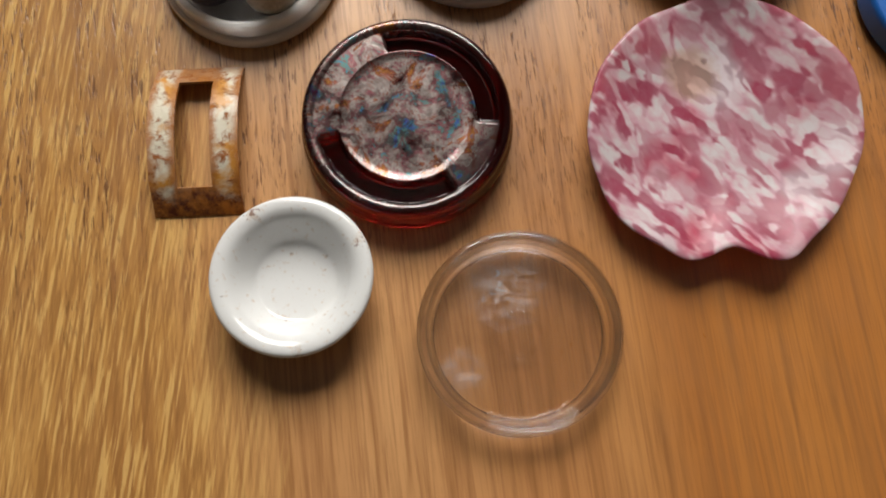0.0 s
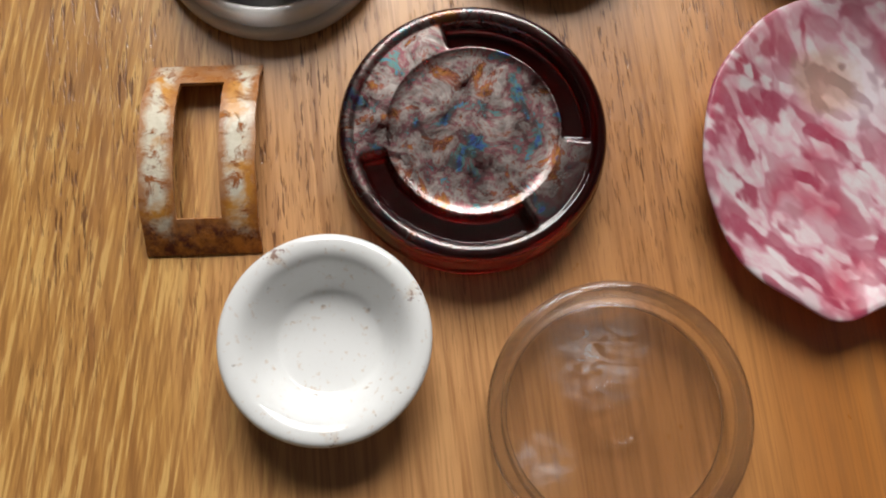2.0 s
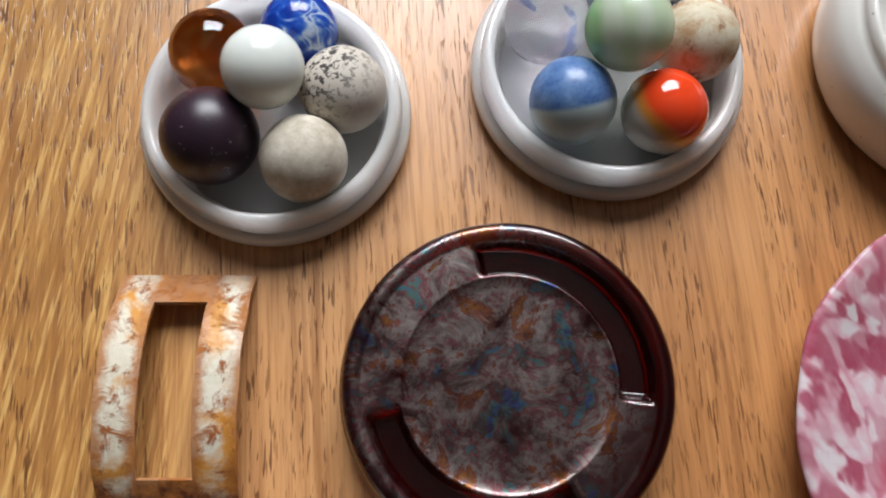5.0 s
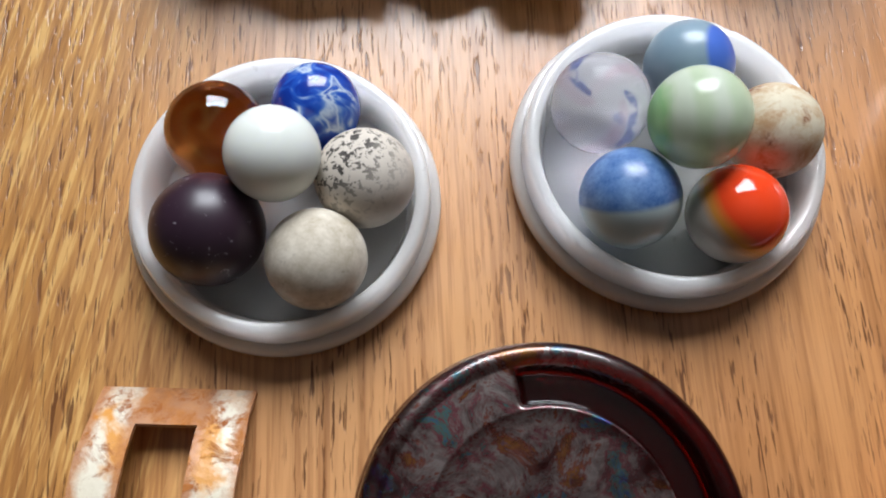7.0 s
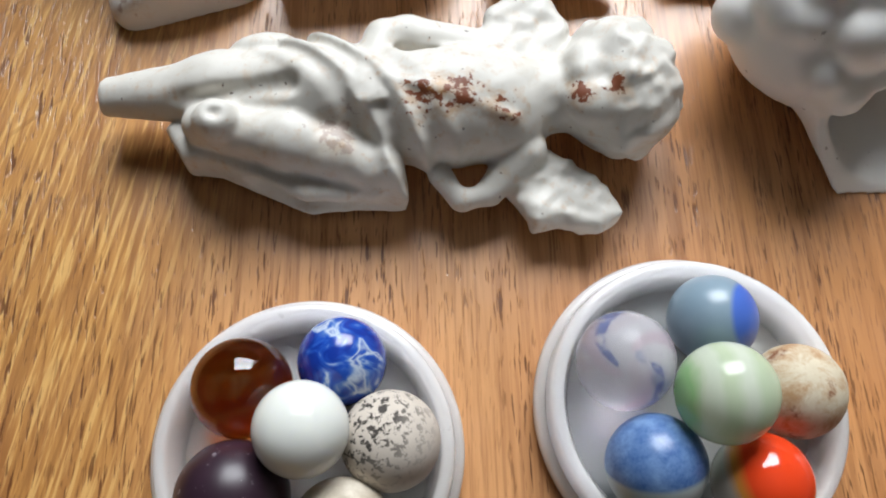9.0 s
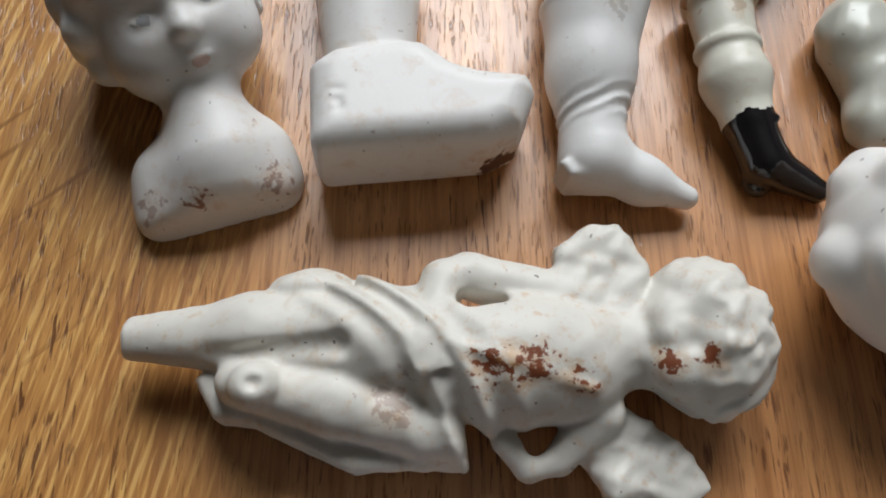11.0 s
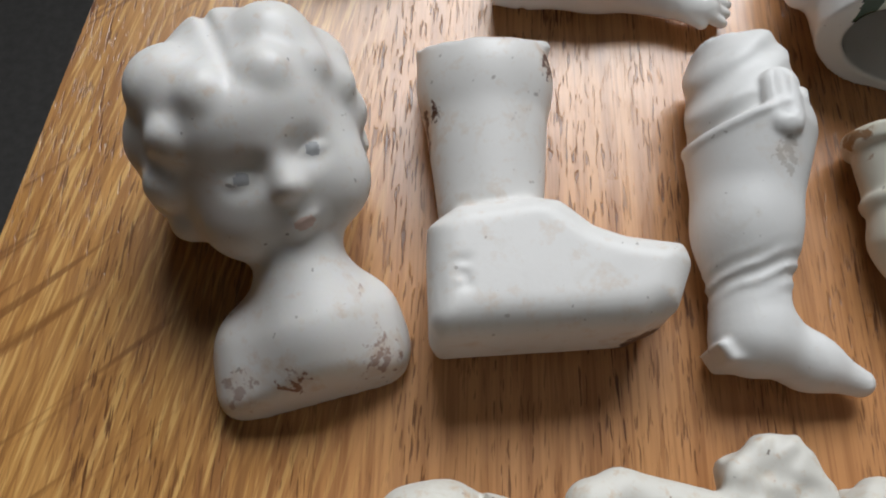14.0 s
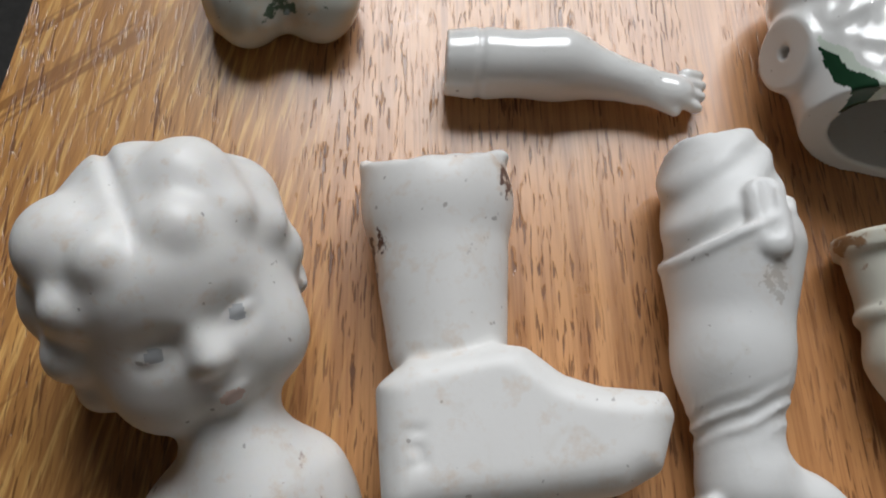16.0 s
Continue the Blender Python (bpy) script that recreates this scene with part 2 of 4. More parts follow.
def sculpt(name, fn, lo, hi, mats, step=0.6, ground=True, pick=None, soften=0):
    """The surface fn = 0 as one mesh. fn takes points in mm of the world; pick gives a material slot for face centres."""
    lo, hi = np.array(lo, np.float32), np.array(hi, np.float32)
    n = np.ceil((hi - lo) / step).astype(int) + 1
    ax = [lo[i] + step * np.arange(n[i], dtype=np.float32) for i in range(3)]
    P = np.stack(np.meshgrid(*ax, indexing="ij"), -1)
    D = fn(P).astype(np.float32)
    for _ in range(soften):        # wear the edges down
        for axis in range(3):
            E = D.copy()
            mid = [slice(None)] * 3
            lower, upper = mid[:], mid[:]
            mid[axis], lower[axis], upper[axis] = slice(1, -1), slice(0, -2), slice(2, None)
            E[tuple(mid)] = 0.5 * D[tuple(mid)] + 0.25 * (D[tuple(lower)] + D[tuple(upper)])
            D = E
    if ground:
        D = np.maximum(D, -P[..., 2] + 0.02)
    inside = D < 0
    acc = np.zeros((*(n - 1), 3), np.float32)
    cnt = np.zeros(n - 1, np.float32)
    for axis in range(3):
        u, v = [a for a in range(3) if a != axis]
        for du in (0, 1):
            for dv in (0, 1):
                sl0, sl1 = [None] * 3, [None] * 3
                sl0[axis], sl1[axis] = slice(0, n[axis] - 1), slice(1, n[axis])
                for a, dd in ((u, du), (v, dv)):
                    sl0[a] = sl1[a] = slice(dd, n[a] - 1 + dd)
                d0, d1 = D[tuple(sl0)], D[tuple(sl1)]
                cross = (d0 < 0) != (d1 < 0)
                t = np.where(cross, d0 / np.where(cross, d0 - d1, 1), 0)
                pt = np.zeros_like(acc)
                pt[..., axis], pt[..., u], pt[..., v] = t, du, dv
                acc += pt * cross[..., None]
                cnt += cross
    has = cnt > 0
    index = np.full(has.shape, -1, int)
    index[has] = np.arange(has.sum())
    cell = np.argwhere(has)
    V = lo + (cell + acc[has] / cnt[has][:, None]) * step
    quads = []
    for axis in range(3):
        u, v = [(1, 2), (2, 0), (0, 1)][axis]
        sl0, sl1 = [slice(1, -1)] * 3, [slice(1, -1)] * 3
        sl0[axis], sl1[axis] = slice(0, n[axis] - 1), slice(1, n[axis])
        a, b = inside[tuple(sl0)], inside[tuple(sl1)]
        for mask, flip in ((a & ~b, False), (~a & b, True)):
            at = np.argwhere(mask)
            at[:, u] += 1
            at[:, v] += 1
            ids = []
            for du, dv in ((-1, -1), (0, -1), (0, 0), (-1, 0)):
                q = at.copy()
                q[:, u] += du
                q[:, v] += dv
                ids.append(index[q[:, 0], q[:, 1], q[:, 2]])
            quad = np.stack(ids, 1)
            quads.append(quad[:, ::-1] if flip else quad)
    F = np.concatenate(quads)
    F = F[(F >= 0).all(1)]
    c = (lo + hi) / 2
    c[2] = 0
    ob = link(name, ((V - c) * MM).tolist(), F.tolist(), mats, origin=tuple(float(q) * MM for q in c))
    if pick:
        mid = V[F].mean(1)
        ob.data.polygons.foreach_set("material_index", pick(mid).astype(np.int32))
    return ob


def reshaped(fn, c, s):
    """fn stretched by s about the point c."""
    c, s = np.array(c, np.float32), np.array(s, np.float32)
    return lambda P: fn((P - c) / s + c) * float(s.min())


def local(world_mm, lo, hi):
    """A place in metres from the origin of a thing sculpted between lo and hi."""
    return tuple((world_mm[i] - ((lo[i] + hi[i]) / 2 if i < 2 else 0)) * MM for i in range(3))


# ---- the room ----
FLOOR = -0.75
tagged(part("floor", box(-2.2, -2.2, FLOOR - 0.1, 2.4, WIN_Y, FLOOR), CARPET), "dark grey carpeted floor under the table", "floor", kind="structure")
# ceiling and walls are never in view, added to enclose and shape the light
tagged(part("ceiling", box(-2.2, -2.2, 2.35, 2.4, WIN_Y, 2.45), CEIL), "unseen grey ceiling added to close the room", "ceiling", kind="structure")
tagged(part("wall_west", box(-2.3, -2.2, FLOOR, -2.2, WIN_Y, 2.35), WALL), "unseen dark wall added to close the room", "wall", kind="structure")
tagged(part("wall_east", box(2.4, -2.2, FLOOR, 2.5, WIN_Y, 2.35), WALL), "unseen dark wall added to close the room", "wall", kind="structure")
tagged(part("wall_south", box(-2.3, -2.3, FLOOR, 2.5, -2.2, 2.35), WALL), "unseen dark wall added to close the room", "wall", kind="structure")
wx0, wx1, wz0, wz1 = WIN_X - WIN_W / 2, WIN_X + WIN_W / 2, WIN_Z - WIN_H / 2, WIN_Z + WIN_H / 2
bm = bmesh.new()
for b in ((-2.3, FLOOR, wx0, 2.45), (wx1, FLOOR, 2.5, 2.45), (wx0, FLOOR, wx1, wz0), (wx0, wz1, wx1, 2.45)):
    tmp = box(b[0], WIN_Y, b[1], b[2], WIN_Y + 0.2, b[3])
    me = bpy.data.meshes.new("tmp")
    tmp.to_mesh(me)
    tmp.free()
    bm.from_mesh(me)
    bpy.data.meshes.remove(me)
tagged(part("wall_north", bm, WALL), "unseen dark wall added around the window opening", "wall", kind="structure")
window = tagged(new("window_1"), "white painted window with upright glazing bars", "window", kind="structure")
for x in (wx0 + 0.03, wx0 + WIN_W * 0.2, wx0 + WIN_W * 0.4, wx0 + WIN_W * 0.6, wx0 + WIN_W * 0.8, wx1 - 0.03):
    part("upright_bar", box(x - 0.022, WIN_Y + 0.04, wz0, x + 0.022, WIN_Y + 0.09, wz1, 0.004), PAINT, window)
for z in (wz0 + 0.03, wz0 + WIN_H * 0.68, wz1 - 0.03):
    part("cross_bar", box(wx0, WIN_Y + 0.045, z - 0.02, wx1, WIN_Y + 0.085, z + 0.02, 0.004), PAINT, window)

# ---- the table ----
table = tagged(new("table"), "varnished oak table with pale flecked grain", "table")
GRAIN = radians(-7)        # the boards' turn; the side edge is cut askew to them


def edge_x(y):             # the left side edge
    return -0.0900 + (y - 0.342) * 0.302


def on_boards(x, y):
    c, s = math.cos(-GRAIN), math.sin(-GRAIN)
    return x * c - y * s, x * s + y * c


Y0, Y1 = -0.28, 0.72
pts = [on_boards(edge_x(Y0), Y0), on_boards(0.42, Y0), on_boards(0.42, Y1), on_boards(edge_x(Y1), Y1)]
top = part("tabletop", prism(pts, -0.024, 0.0, 0.0022), OAK, table)
top.rotation_euler = (0, 0, GRAIN)
for x, y in ((-0.18, -0.2), (0.36, -0.2), (0.08, 0.62), (0.37, 0.62)):
    part("leg", box(x - 0.03, y - 0.03, FLOOR, x + 0.03, y + 0.03, -0.024, 0.003), OAK, table)

# ---- turned and pressed things ----
MILK = ceramic("milk_glass", (0.93, 0.93, 0.935), 0.15, 0.04, speck=0.12, Subsurface_Weight=1.0, Subsurface_Radius=(0.020, 0.020, 0.021), Subsurface_Scale=1.0)
LID_BASE = [(0, 3.2), (20, 3.2), (24.6, 3.3), (25.4, 4.6), (26.5, 5.4), (28.6, 5.3), (29.4, 4.2), (29.3, 1.2), (28.2, 0.1), (0, 0.0)]
LID_RIM = [(22.6, 2.6), (23.4, 4.0), (24.2, 7.0), (24.6, 10.2), (25.2, 11.0), (26.6, 10.9), (27.2, 9.8), (27.4, 6.0), (27.6, 4.4), (27.0, 2.6)]


def jar_lid(label, x, y, scale):
    lid = tagged(new("jar_lid"), label, "lid", "milk glass lids")
    lid.location = (x * MM, y * MM, 0)
    chip = lambda r, z, a: (r, z - (0.7 * math.exp(-((a - 0.9) / 0.03) ** 2) + 0.5 * math.exp(-((a - 1.25) / 0.02) ** 2)) * (z > 10))
    turned("base", [(r * scale, z) for r, z in LID_BASE], MILK, (0, 0, 0), smooth_n=2).parent = lid
    turned("rim", [(r * scale, z) for r, z in LID_RIM], MILK, (0, 0, 0), wobble=chip, smooth_n=2, caps=False).parent = lid
    return lid


jar_lid("milk glass jar lid holding marbles, rim slightly chipped", -18, 195.5, 1.0)
jar_lid("milk glass jar lid holding coloured marbles", 55.4, 189, 1.035)


def marble(label, mat, x, y, z, r):
    bm = bmesh.new()
    bmesh.ops.create_icosphere(bm, subdivisions=5, radius=r * MM)
    for f in bm.faces:
        f.smooth = True
    ob = part("marble", bm, mat)
    ob.location = (x * MM, y * MM, z * MM)
    return tagged(ob, label, "marble", "marbles")


def swirl(name, stops, scale, rot, rough=0.12, trans=0.0, distort=1.5, coat=0.0, loc=(0, 0, 0)):
    m = Mat(name, rough, Transmission_Weight=trans, Coat_Weight=coat)
    m.color(m.ramp(m.noise(scale, 2, 0.45, m.mapped((1, 1, 0.45), rot, loc), distort), *stops))
    return m.m


amber_glass = swirl("amber_marble_glass", [(0.35, (0.46, 0.07, 0.008)), (0.56, (0.66, 0.15, 0.016)), (0.63, (0.75, 0.46, 0.14)), (0.68, (0.48, 0.08, 0.010))], 75, (0.3, 0.9, 0.4), 0.03, 1.0)
blue_mix = swirl("blue_flecked_glass", [(0.40, (0.010, 0.035, 0.28)), (0.54, (0.02, 0.08, 0.42)), (0.60, (0.10, 0.20, 0.50)), (0.67, (0.50, 0.58, 0.68)), (0.75, (0.03, 0.09, 0.40))], 260, (0, 0.4, 0.2), 0.16, 0.0, 1.2)
white_glass = plain("white_opal_glass", (0.74, 0.76, 0.71), 0.16, 0.03, 40, Subsurface_Weight=0.3, Subsurface_Radius=(0.004, 0.004, 0.003), Subsurface_Scale=0.6)
m = Mat("spotted_clay", 0.75)
c = m.mix(m.noise(260, 5), (0.48, 0.42, 0.35), (0.64, 0.58, 0.50))
c = m.mix(m.mul(m.mask(m.noise(760, 4, 0.62, None, 0.3), 0.52, 0.56), m.near((-0.004, 0.004, 0.006), 0.006, 0.014)), c, (0.05, 0.042, 0.035))
m.color(c).bump(m.noise(500, 4), 0.3, 0.0003)
spotted = m.m
m = Mat("pale_clay", 0.72)
c = m.mix(m.mask(m.noise(200, 6, 0.7), 0.35, 0.65), (0.40, 0.34, 0.25), (0.66, 0.60, 0.50))
c = m.mix(m.mul(m.mask(m.noise(350, 3), 0.64, 0.72), 0.5), c, (0.22, 0.17, 0.11))
m.color(c).bump(m.noise(450, 4), 0.3, 0.0003)
pale = m.m
m = Mat("scuffed_purple_glass", 0.36)
c = m.mix(m.noise(120, 5), (0.016, 0.008, 0.015), (0.040, 0.018, 0.030))
c = m.mix(m.mul(m.mask(m.noise(70, 3, 0.5, m.mapped((1, 1, 0.3), (0.5, 0.3, 0.9)), 0.8), 0.60, 0.70), m.near((0.006, -0.006, 0.003), 0.004, 0.008)), c, (0.22, 0.15, 0.18))
c = m.mix(m.mul(m.mask(m.noise(620, 3, 0.6), 0.64, 0.70), 0.55), c, (0.34, 0.30, 0.33))
purple = m.color(c).m
marble("clear amber brown glass marble with a pale swirl", amber_glass, -27.2, 208, 12.4, 9.2)
marble("cobalt blue glass marble with white flecks", blue_mix, -8.8, 209.5, 11.5, 8.3)
marble("opaque white glass marble on top of the others", white_glass, -17, 197.4, 21, 8.2)
marble("pale clay marble with dark speckled patches", spotted, -2.6, 193.5, 12.2, 9.0)
marble("plain pale clay marble, worn", pale, -13.6, 180.4, 12.1, 8.9)
marble("dark purple glass marble with a grey streak", purple, -31, 189.3, 13.1, 9.9)

m = Mat("frosted_swirl_glass", 0.24, Transmission_Weight=0.75, IOR=1.25)
axes = m.n("ShaderNodeSeparateXYZ")
m.put(m.mapped(rot=(radians(-16), radians(8), 0)), axes.inputs[0])
radius = m.mul(m.mul(m.mul(axes.outputs["X"], axes.outputs["X"]), m.mul(axes.outputs["Y"], axes.outputs["Y"]), "ADD"), 0.5, "POWER")
turn = m.mul(m.mul(axes.outputs["Y"], axes.outputs["X"], "ARCTAN2"), m.mul(radius, 190.0), "ADD")
arms = m.mul(m.mul(m.mul(m.mul(turn, 2.0), m.mul(m.noise(170, 2), 1.6), "ADD"), 0, "SINE"), m.mask(radius, 0.001, 0.003))
other = m.mul(m.mul(m.mul(m.mul(turn, 3.0), 2.2, "ADD"), 0, "SINE"), m.mask(radius, 0.001, 0.003))
broken = m.mask(m.noise(330, 3), 0.40, 0.52)
c = m.mix(m.mul(m.mask(other, 0.55, 0.9), 0.55), m.mix(m.noise(90), (0.80, 0.78, 0.82), (0.88, 0.87, 0.89)), (0.74, 0.50, 0.58))
c = m.mix(m.mul(m.mul(m.mask(arms, 0.86, 0.97), broken), 0.9), c, (0.12, 0.17, 0.52))
m.color(c)
frost = m.m
half_blue = Mat("grey_and_blue_glass", 0.28, Transmission_Weight=0.15)
half_blue.color(half_blue.mix(half_blue.mul(half_blue.near((0.006, -0.002, 0.005), 0.0062, 0.0072), 0.95), half_blue.mix(half_blue.noise(120), (0.20, 0.30, 0.38), (0.32, 0.42, 0.50)), (0.07, 0.16, 0.62)))
m = Mat("pale_green_glass", 0.04, Transmission_Weight=0.35, IOR=1.4)
axes = m.n("ShaderNodeSeparateXYZ")
m.put(m.mapped(rot=(0, radians(10), radians(12))), axes.inputs[0])
across = m.mul(axes.outputs["X"], m.mul(m.noise(130, 2), 0.004), "ADD")
c = m.mix(m.noise(90), (0.60, 0.72, 0.48), (0.70, 0.80, 0.58))
c = m.mix(m.mul(m.mask(across, 0.0016, 0.0032), m.mul(m.mask(across, 0.0064, 0.0046), 0.6)), c, (0.86, 0.90, 0.80))
c = m.mix(m.mul(m.mask(across, -0.0040, -0.0028), m.mul(m.mask(across, 0.0004, -0.0008), 0.6)), c, (0.82, 0.88, 0.76))
c = m.mix(m.mul(m.mask(across, -0.0036, -0.0052), 0.85), c, (0.30, 0.62, 0.24))
m.color(c)
green = m.m
m = Mat("rust_stained_clay", 0.7)
c = m.mix(m.noise(240, 5), (0.50, 0.42, 0.28), (0.68, 0.62, 0.48))
c = m.mix(m.mul(m.mask(m.noise(190, 6, 0.7, None, 0.3), 0.44, 0.62), 0.85), c, (0.40, 0.22, 0.09))
c = m.mix(m.mask(m.noise(120, 6, 0.7, m.mapped(loc=(0.3, 0.2, 0.1)), 0.2), 0.55, 0.63), c, (0.20, 0.065, 0.02))
m.color(c).bump(m.noise(450, 4), 0.35, 0.0003)
rusty = m.m
m = Mat("orange_and_white_glass", 0.1, Coat_Weight=0.3)
orange_mask = m.mul(m.near((0.004, 0.001, 0.006), 0.0075, 0.0125), m.mul(m.noise(90, 2), 0.15), "ADD")
m.color(m.ramp(orange_mask, (0.16, (0.50, 0.46, 0.40)), (0.42, (0.62, 0.26, 0.04)), (0.75, (0.72, 0.055, 0.012))))
orange = m.m
m = Mat("blue_capped_glass", 0.3, Transmission_Weight=0.15)
axes = m.n("ShaderNodeSeparateXYZ")
m.put(m.co, axes.inputs[0])
height = m.mul(m.mul(axes.outputs["Y"], 0.8), m.mul(axes.outputs["Z"], 0.6), "ADD")
cap_mask = m.mask(m.mul(height, m.mul(m.noise(120, 2), 0.0015), "ADD"), 0.0006, 0.0016)
m.color(m.mix(cap_mask, (0.52, 0.62, 0.62), m.mix(m.mask(m.noise(230, 6, 0.75), 0.38, 0.66), (0.05, 0.13, 0.36), (0.20, 0.33, 0.58))))
blue_cap = m.m
marble("frosted clear marble with blue and pink swirls", frost, 43, 199, 12.6, 9.3)
marble("grey blue glass marble with a bright blue patch", half_blue.m, 62, 203.6, 11.8, 8.5)
marble("pale green glass marble with white and green bands", green, 56, 188.7, 21.5, 8.9)
marble("cream clay marble with brown rust stains", rusty, 73.0, 187.2, 12.1, 8.8)
marble("glossy orange red and white glass marble", orange, 61, 173, 12.2, 8.9)
marble("blue marble with a pale watery underside", blue_cap, 43.2, 179.8, 12.3, 9.1)

# the small white dish
m = ceramic("glazed_white_china", (0.80, 0.80, 0.79), 0.14, 0.05, [((-0.006, 0.0205, 0.014), 0.0038, 0.7, 900), ((0.021, 0.004, 0.014), 0.0030, 0.6, 900), ((-0.004, -0.0215, 0.013), 0.0034, 0.6, 900)], 0.35, Coat_Weight=0.4)
tagged(turned("dish", [(0, 4.0), (10.8, 4.0), (12.8, 4.9), (15.4, 9.2), (17.4, 12.8), (19.6, 14.5), (22.4, 14.7), (23.6, 13.6), (23.3, 12.4), (20.2, 9.0), (16.0, 4.0), (13.0, 1.0), (12.0, 0.1), (0, 0.1)], m, (-30.6, 89.3, 0), 128,
              lambda r, z, a: (r * (1 + 0.006 * math.sin(2 * a + 1)), z)), "small white china dish with chipped rusty rim spots", "dish")

# the clear lid
glass = Mat("clear_glass", 0.03, Transmission_Weight=1.0, IOR=1.5)
glass.b.inputs["Base Color"].default_value = (0.97, 0.95, 0.96, 1)
clearmix = glass.n("ShaderNodeMixShader")
see = glass.n("ShaderNodeBsdfTransparent", Color=(0.97, 0.965, 0.96, 1))
glass.put(see.outputs[0], clearmix.inputs[1])
glass.put(glass.b.outputs[0], clearmix.inputs[2])
clearmix.inputs[0].default_value = 0.5
glass.put(clearmix.outputs[0], glass.t.nodes["Material Output"].inputs["Surface"])
# whitish swirled patches imitate the window's reflection in the bumpy glass
swirls = glass.noise(120, 4, 0.6, glass.mapped((1, 1.8, 1), (0, 0, radians(20))), 1.6)
painted_haze = glass.mul(glass.mask(swirls, 0.42, 0.66), glass.mul(glass.near((0.001, 0.014, 0.002), 0.006, 0.014), glass.mul(glass.near((-0.019, -0.006, 0.002), 0.003, 0.008), 0.7), "MAXIMUM"))
glass.put(glass.mask(painted_haze, 2.4, 0.0), glass.b.inputs["Transmission Weight"])
glass.rough(glass.ramp(painted_haze, (0.0, (0.02,)), (1.0, (0.30,))))
glass.bump(glass.noise(110, 3, 0.5, None, 0.8), 0.10, 0.0010)
rimglass = Mat("thick_clear_glass", 0.03, Transmission_Weight=1.0, IOR=1.5)
rimglass.b.inputs["Base Color"].default_value = (0.97, 0.955, 0.96, 1)
rimglass.bump(rimglass.noise(140, 3), 0.08, 0.0008)
lighter = rimglass.n("ShaderNodeMixShader", Fac=0.72)
rimglass.put(rimglass.n("ShaderNodeBsdfTransparent", Color=(0.99, 0.985, 0.98, 1)).outputs[0], lighter.inputs[1])
rimglass.put(rimglass.b.outputs[0], lighter.inputs[2])
rimglass.put(lighter.outputs[0], rimglass.t.nodes["Material Output"].inputs["Surface"])
glass_lid = tagged(new("glass_lid"), "clear glass jar lid with a raised rim and centre ring", "lid")
glass_lid.location = (0.0278, 0.0552, 0)
turned("disc", [(0, 3.0), (0.7, 2.9), (1.1, 2.0), (20, 2.0), (25.2, 2.2), (25.6, 1.6), (25.4, 0.5), (0, 0.4)], glass.m, (0, 0, 0), smooth_n=2).parent = glass_lid
turned("rim", [(24.9, 2.4), (26.0, 4.6), (26.5, 9.0), (27.2, 10.3), (28.6, 10.4), (29.8, 9.6), (30.0, 7.8), (29.0, 6.8), (29.6, 5.2), (29.4, 1.2), (27.6, 0.1), (25.8, 0.3), (25.7, 1.6), (24.9, 2.4)], rimglass.m, (0, 0, 0), smooth_n=1, caps=False).parent = glass_lid
turned("centre_ring", [(6.3, 2.02), (6.5, 2.5), (6.9, 2.7), (7.3, 2.5), (7.5, 2.02)], glass.m, (0, 0, 0), smooth_n=1, caps=False).parent = glass_lid

# the white pot
POTWHITE = ceramic("cream_white_china", (0.74, 0.72, 0.67), 0.2, 0.12, Coat_Weight=0.3)
tagged(turned("pot", [(0, 12), (18, 12), (24.5, 13.5), (26.5, 17), (27.2, 20.5), (28.5, 21.2), (29.6, 20.0), (29.9, 18.4), (31.4, 17.4), (33.6, 14.5), (34.4, 9), (33.6, 3.2), (31.5, 0.2), (0, 0.1)], POTWHITE, (134, 172.5, 0)),
       "cream white china pot with a stepped rim", "pot")

# the blue plastic lid
BLUE = plain("blue_plastic", (0.012, 0.13, 0.48), 0.35)
tagged(turned("plastic_lid", [(0, 10), (29, 10), (31, 9), (31.6, 5), (32, 0.1), (0, 0.1)], BLUE, (199, 119, 0)), "bright blue round plastic lid", "lid")


# the amber stopper
def in_arc(a, start, span):
    d = (math.degrees(a) - start) % 360
    return min(1.0, min(d, span - d) / 3.0) if 0 < d < span else 0.0


ARCS = ((-22, 112), (178, 108))
def stopper_wobble(r, z, a):
    if z > 11 and 20.8 < r < 27.8:
        g = max(in_arc(a, *s) for s in ARCS)
        edge = min(1.0, (r - 20.8) / 1.2, (27.8 - r) / 1.2)
        return r, z - 4.2 * g * edge
    return r, z


m = Mat("dark_red_glass", 0.05, Transmission_Weight=0.93, IOR=1.5)
big, small = m.noise(42, 4, 0.6, None, 0.9), m.noise(230, 5, 0.7, None, 0.7)
film = m.ramp(m.noise(105, 6, 0.72, None, 0.5), (0.28, (0.30, 0.16, 0.56)), (0.36, (0.12, 0.30, 0.82)), (0.41, (0.20, 0.50, 0.44)), (0.45, (0.50, 0.14, 0.18)), (0.50, (0.60, 0.50, 0.46)), (0.54, (0.74, 0.68, 0.64)), (0.58, (0.52, 0.18, 0.14)), (0.63, (0.74, 0.32, 0.06)), (0.72, (0.30, 0.30, 0.62)))
top = m.n("ShaderNodeSeparateXYZ")
m.put(m.co, top.inputs[0])
upper = m.mask(top.outputs["Z"], 0.0085, 0.0110)
cover = m.mul(m.near((-0.004, 0.002, 0.012), 0.024, 0.033), m.mul(m.mask(m.mul(big, m.mul(small, 0.8), "ADD"), 0.68, 1.00), upper))
m.color(m.mix(m.noise(90), (0.07, 0.002, 0.002), (0.15, 0.004, 0.003)))
m.bump(m.mul(small, m.mul(big, 1.5), "ADD"), 0.12, 0.0006)
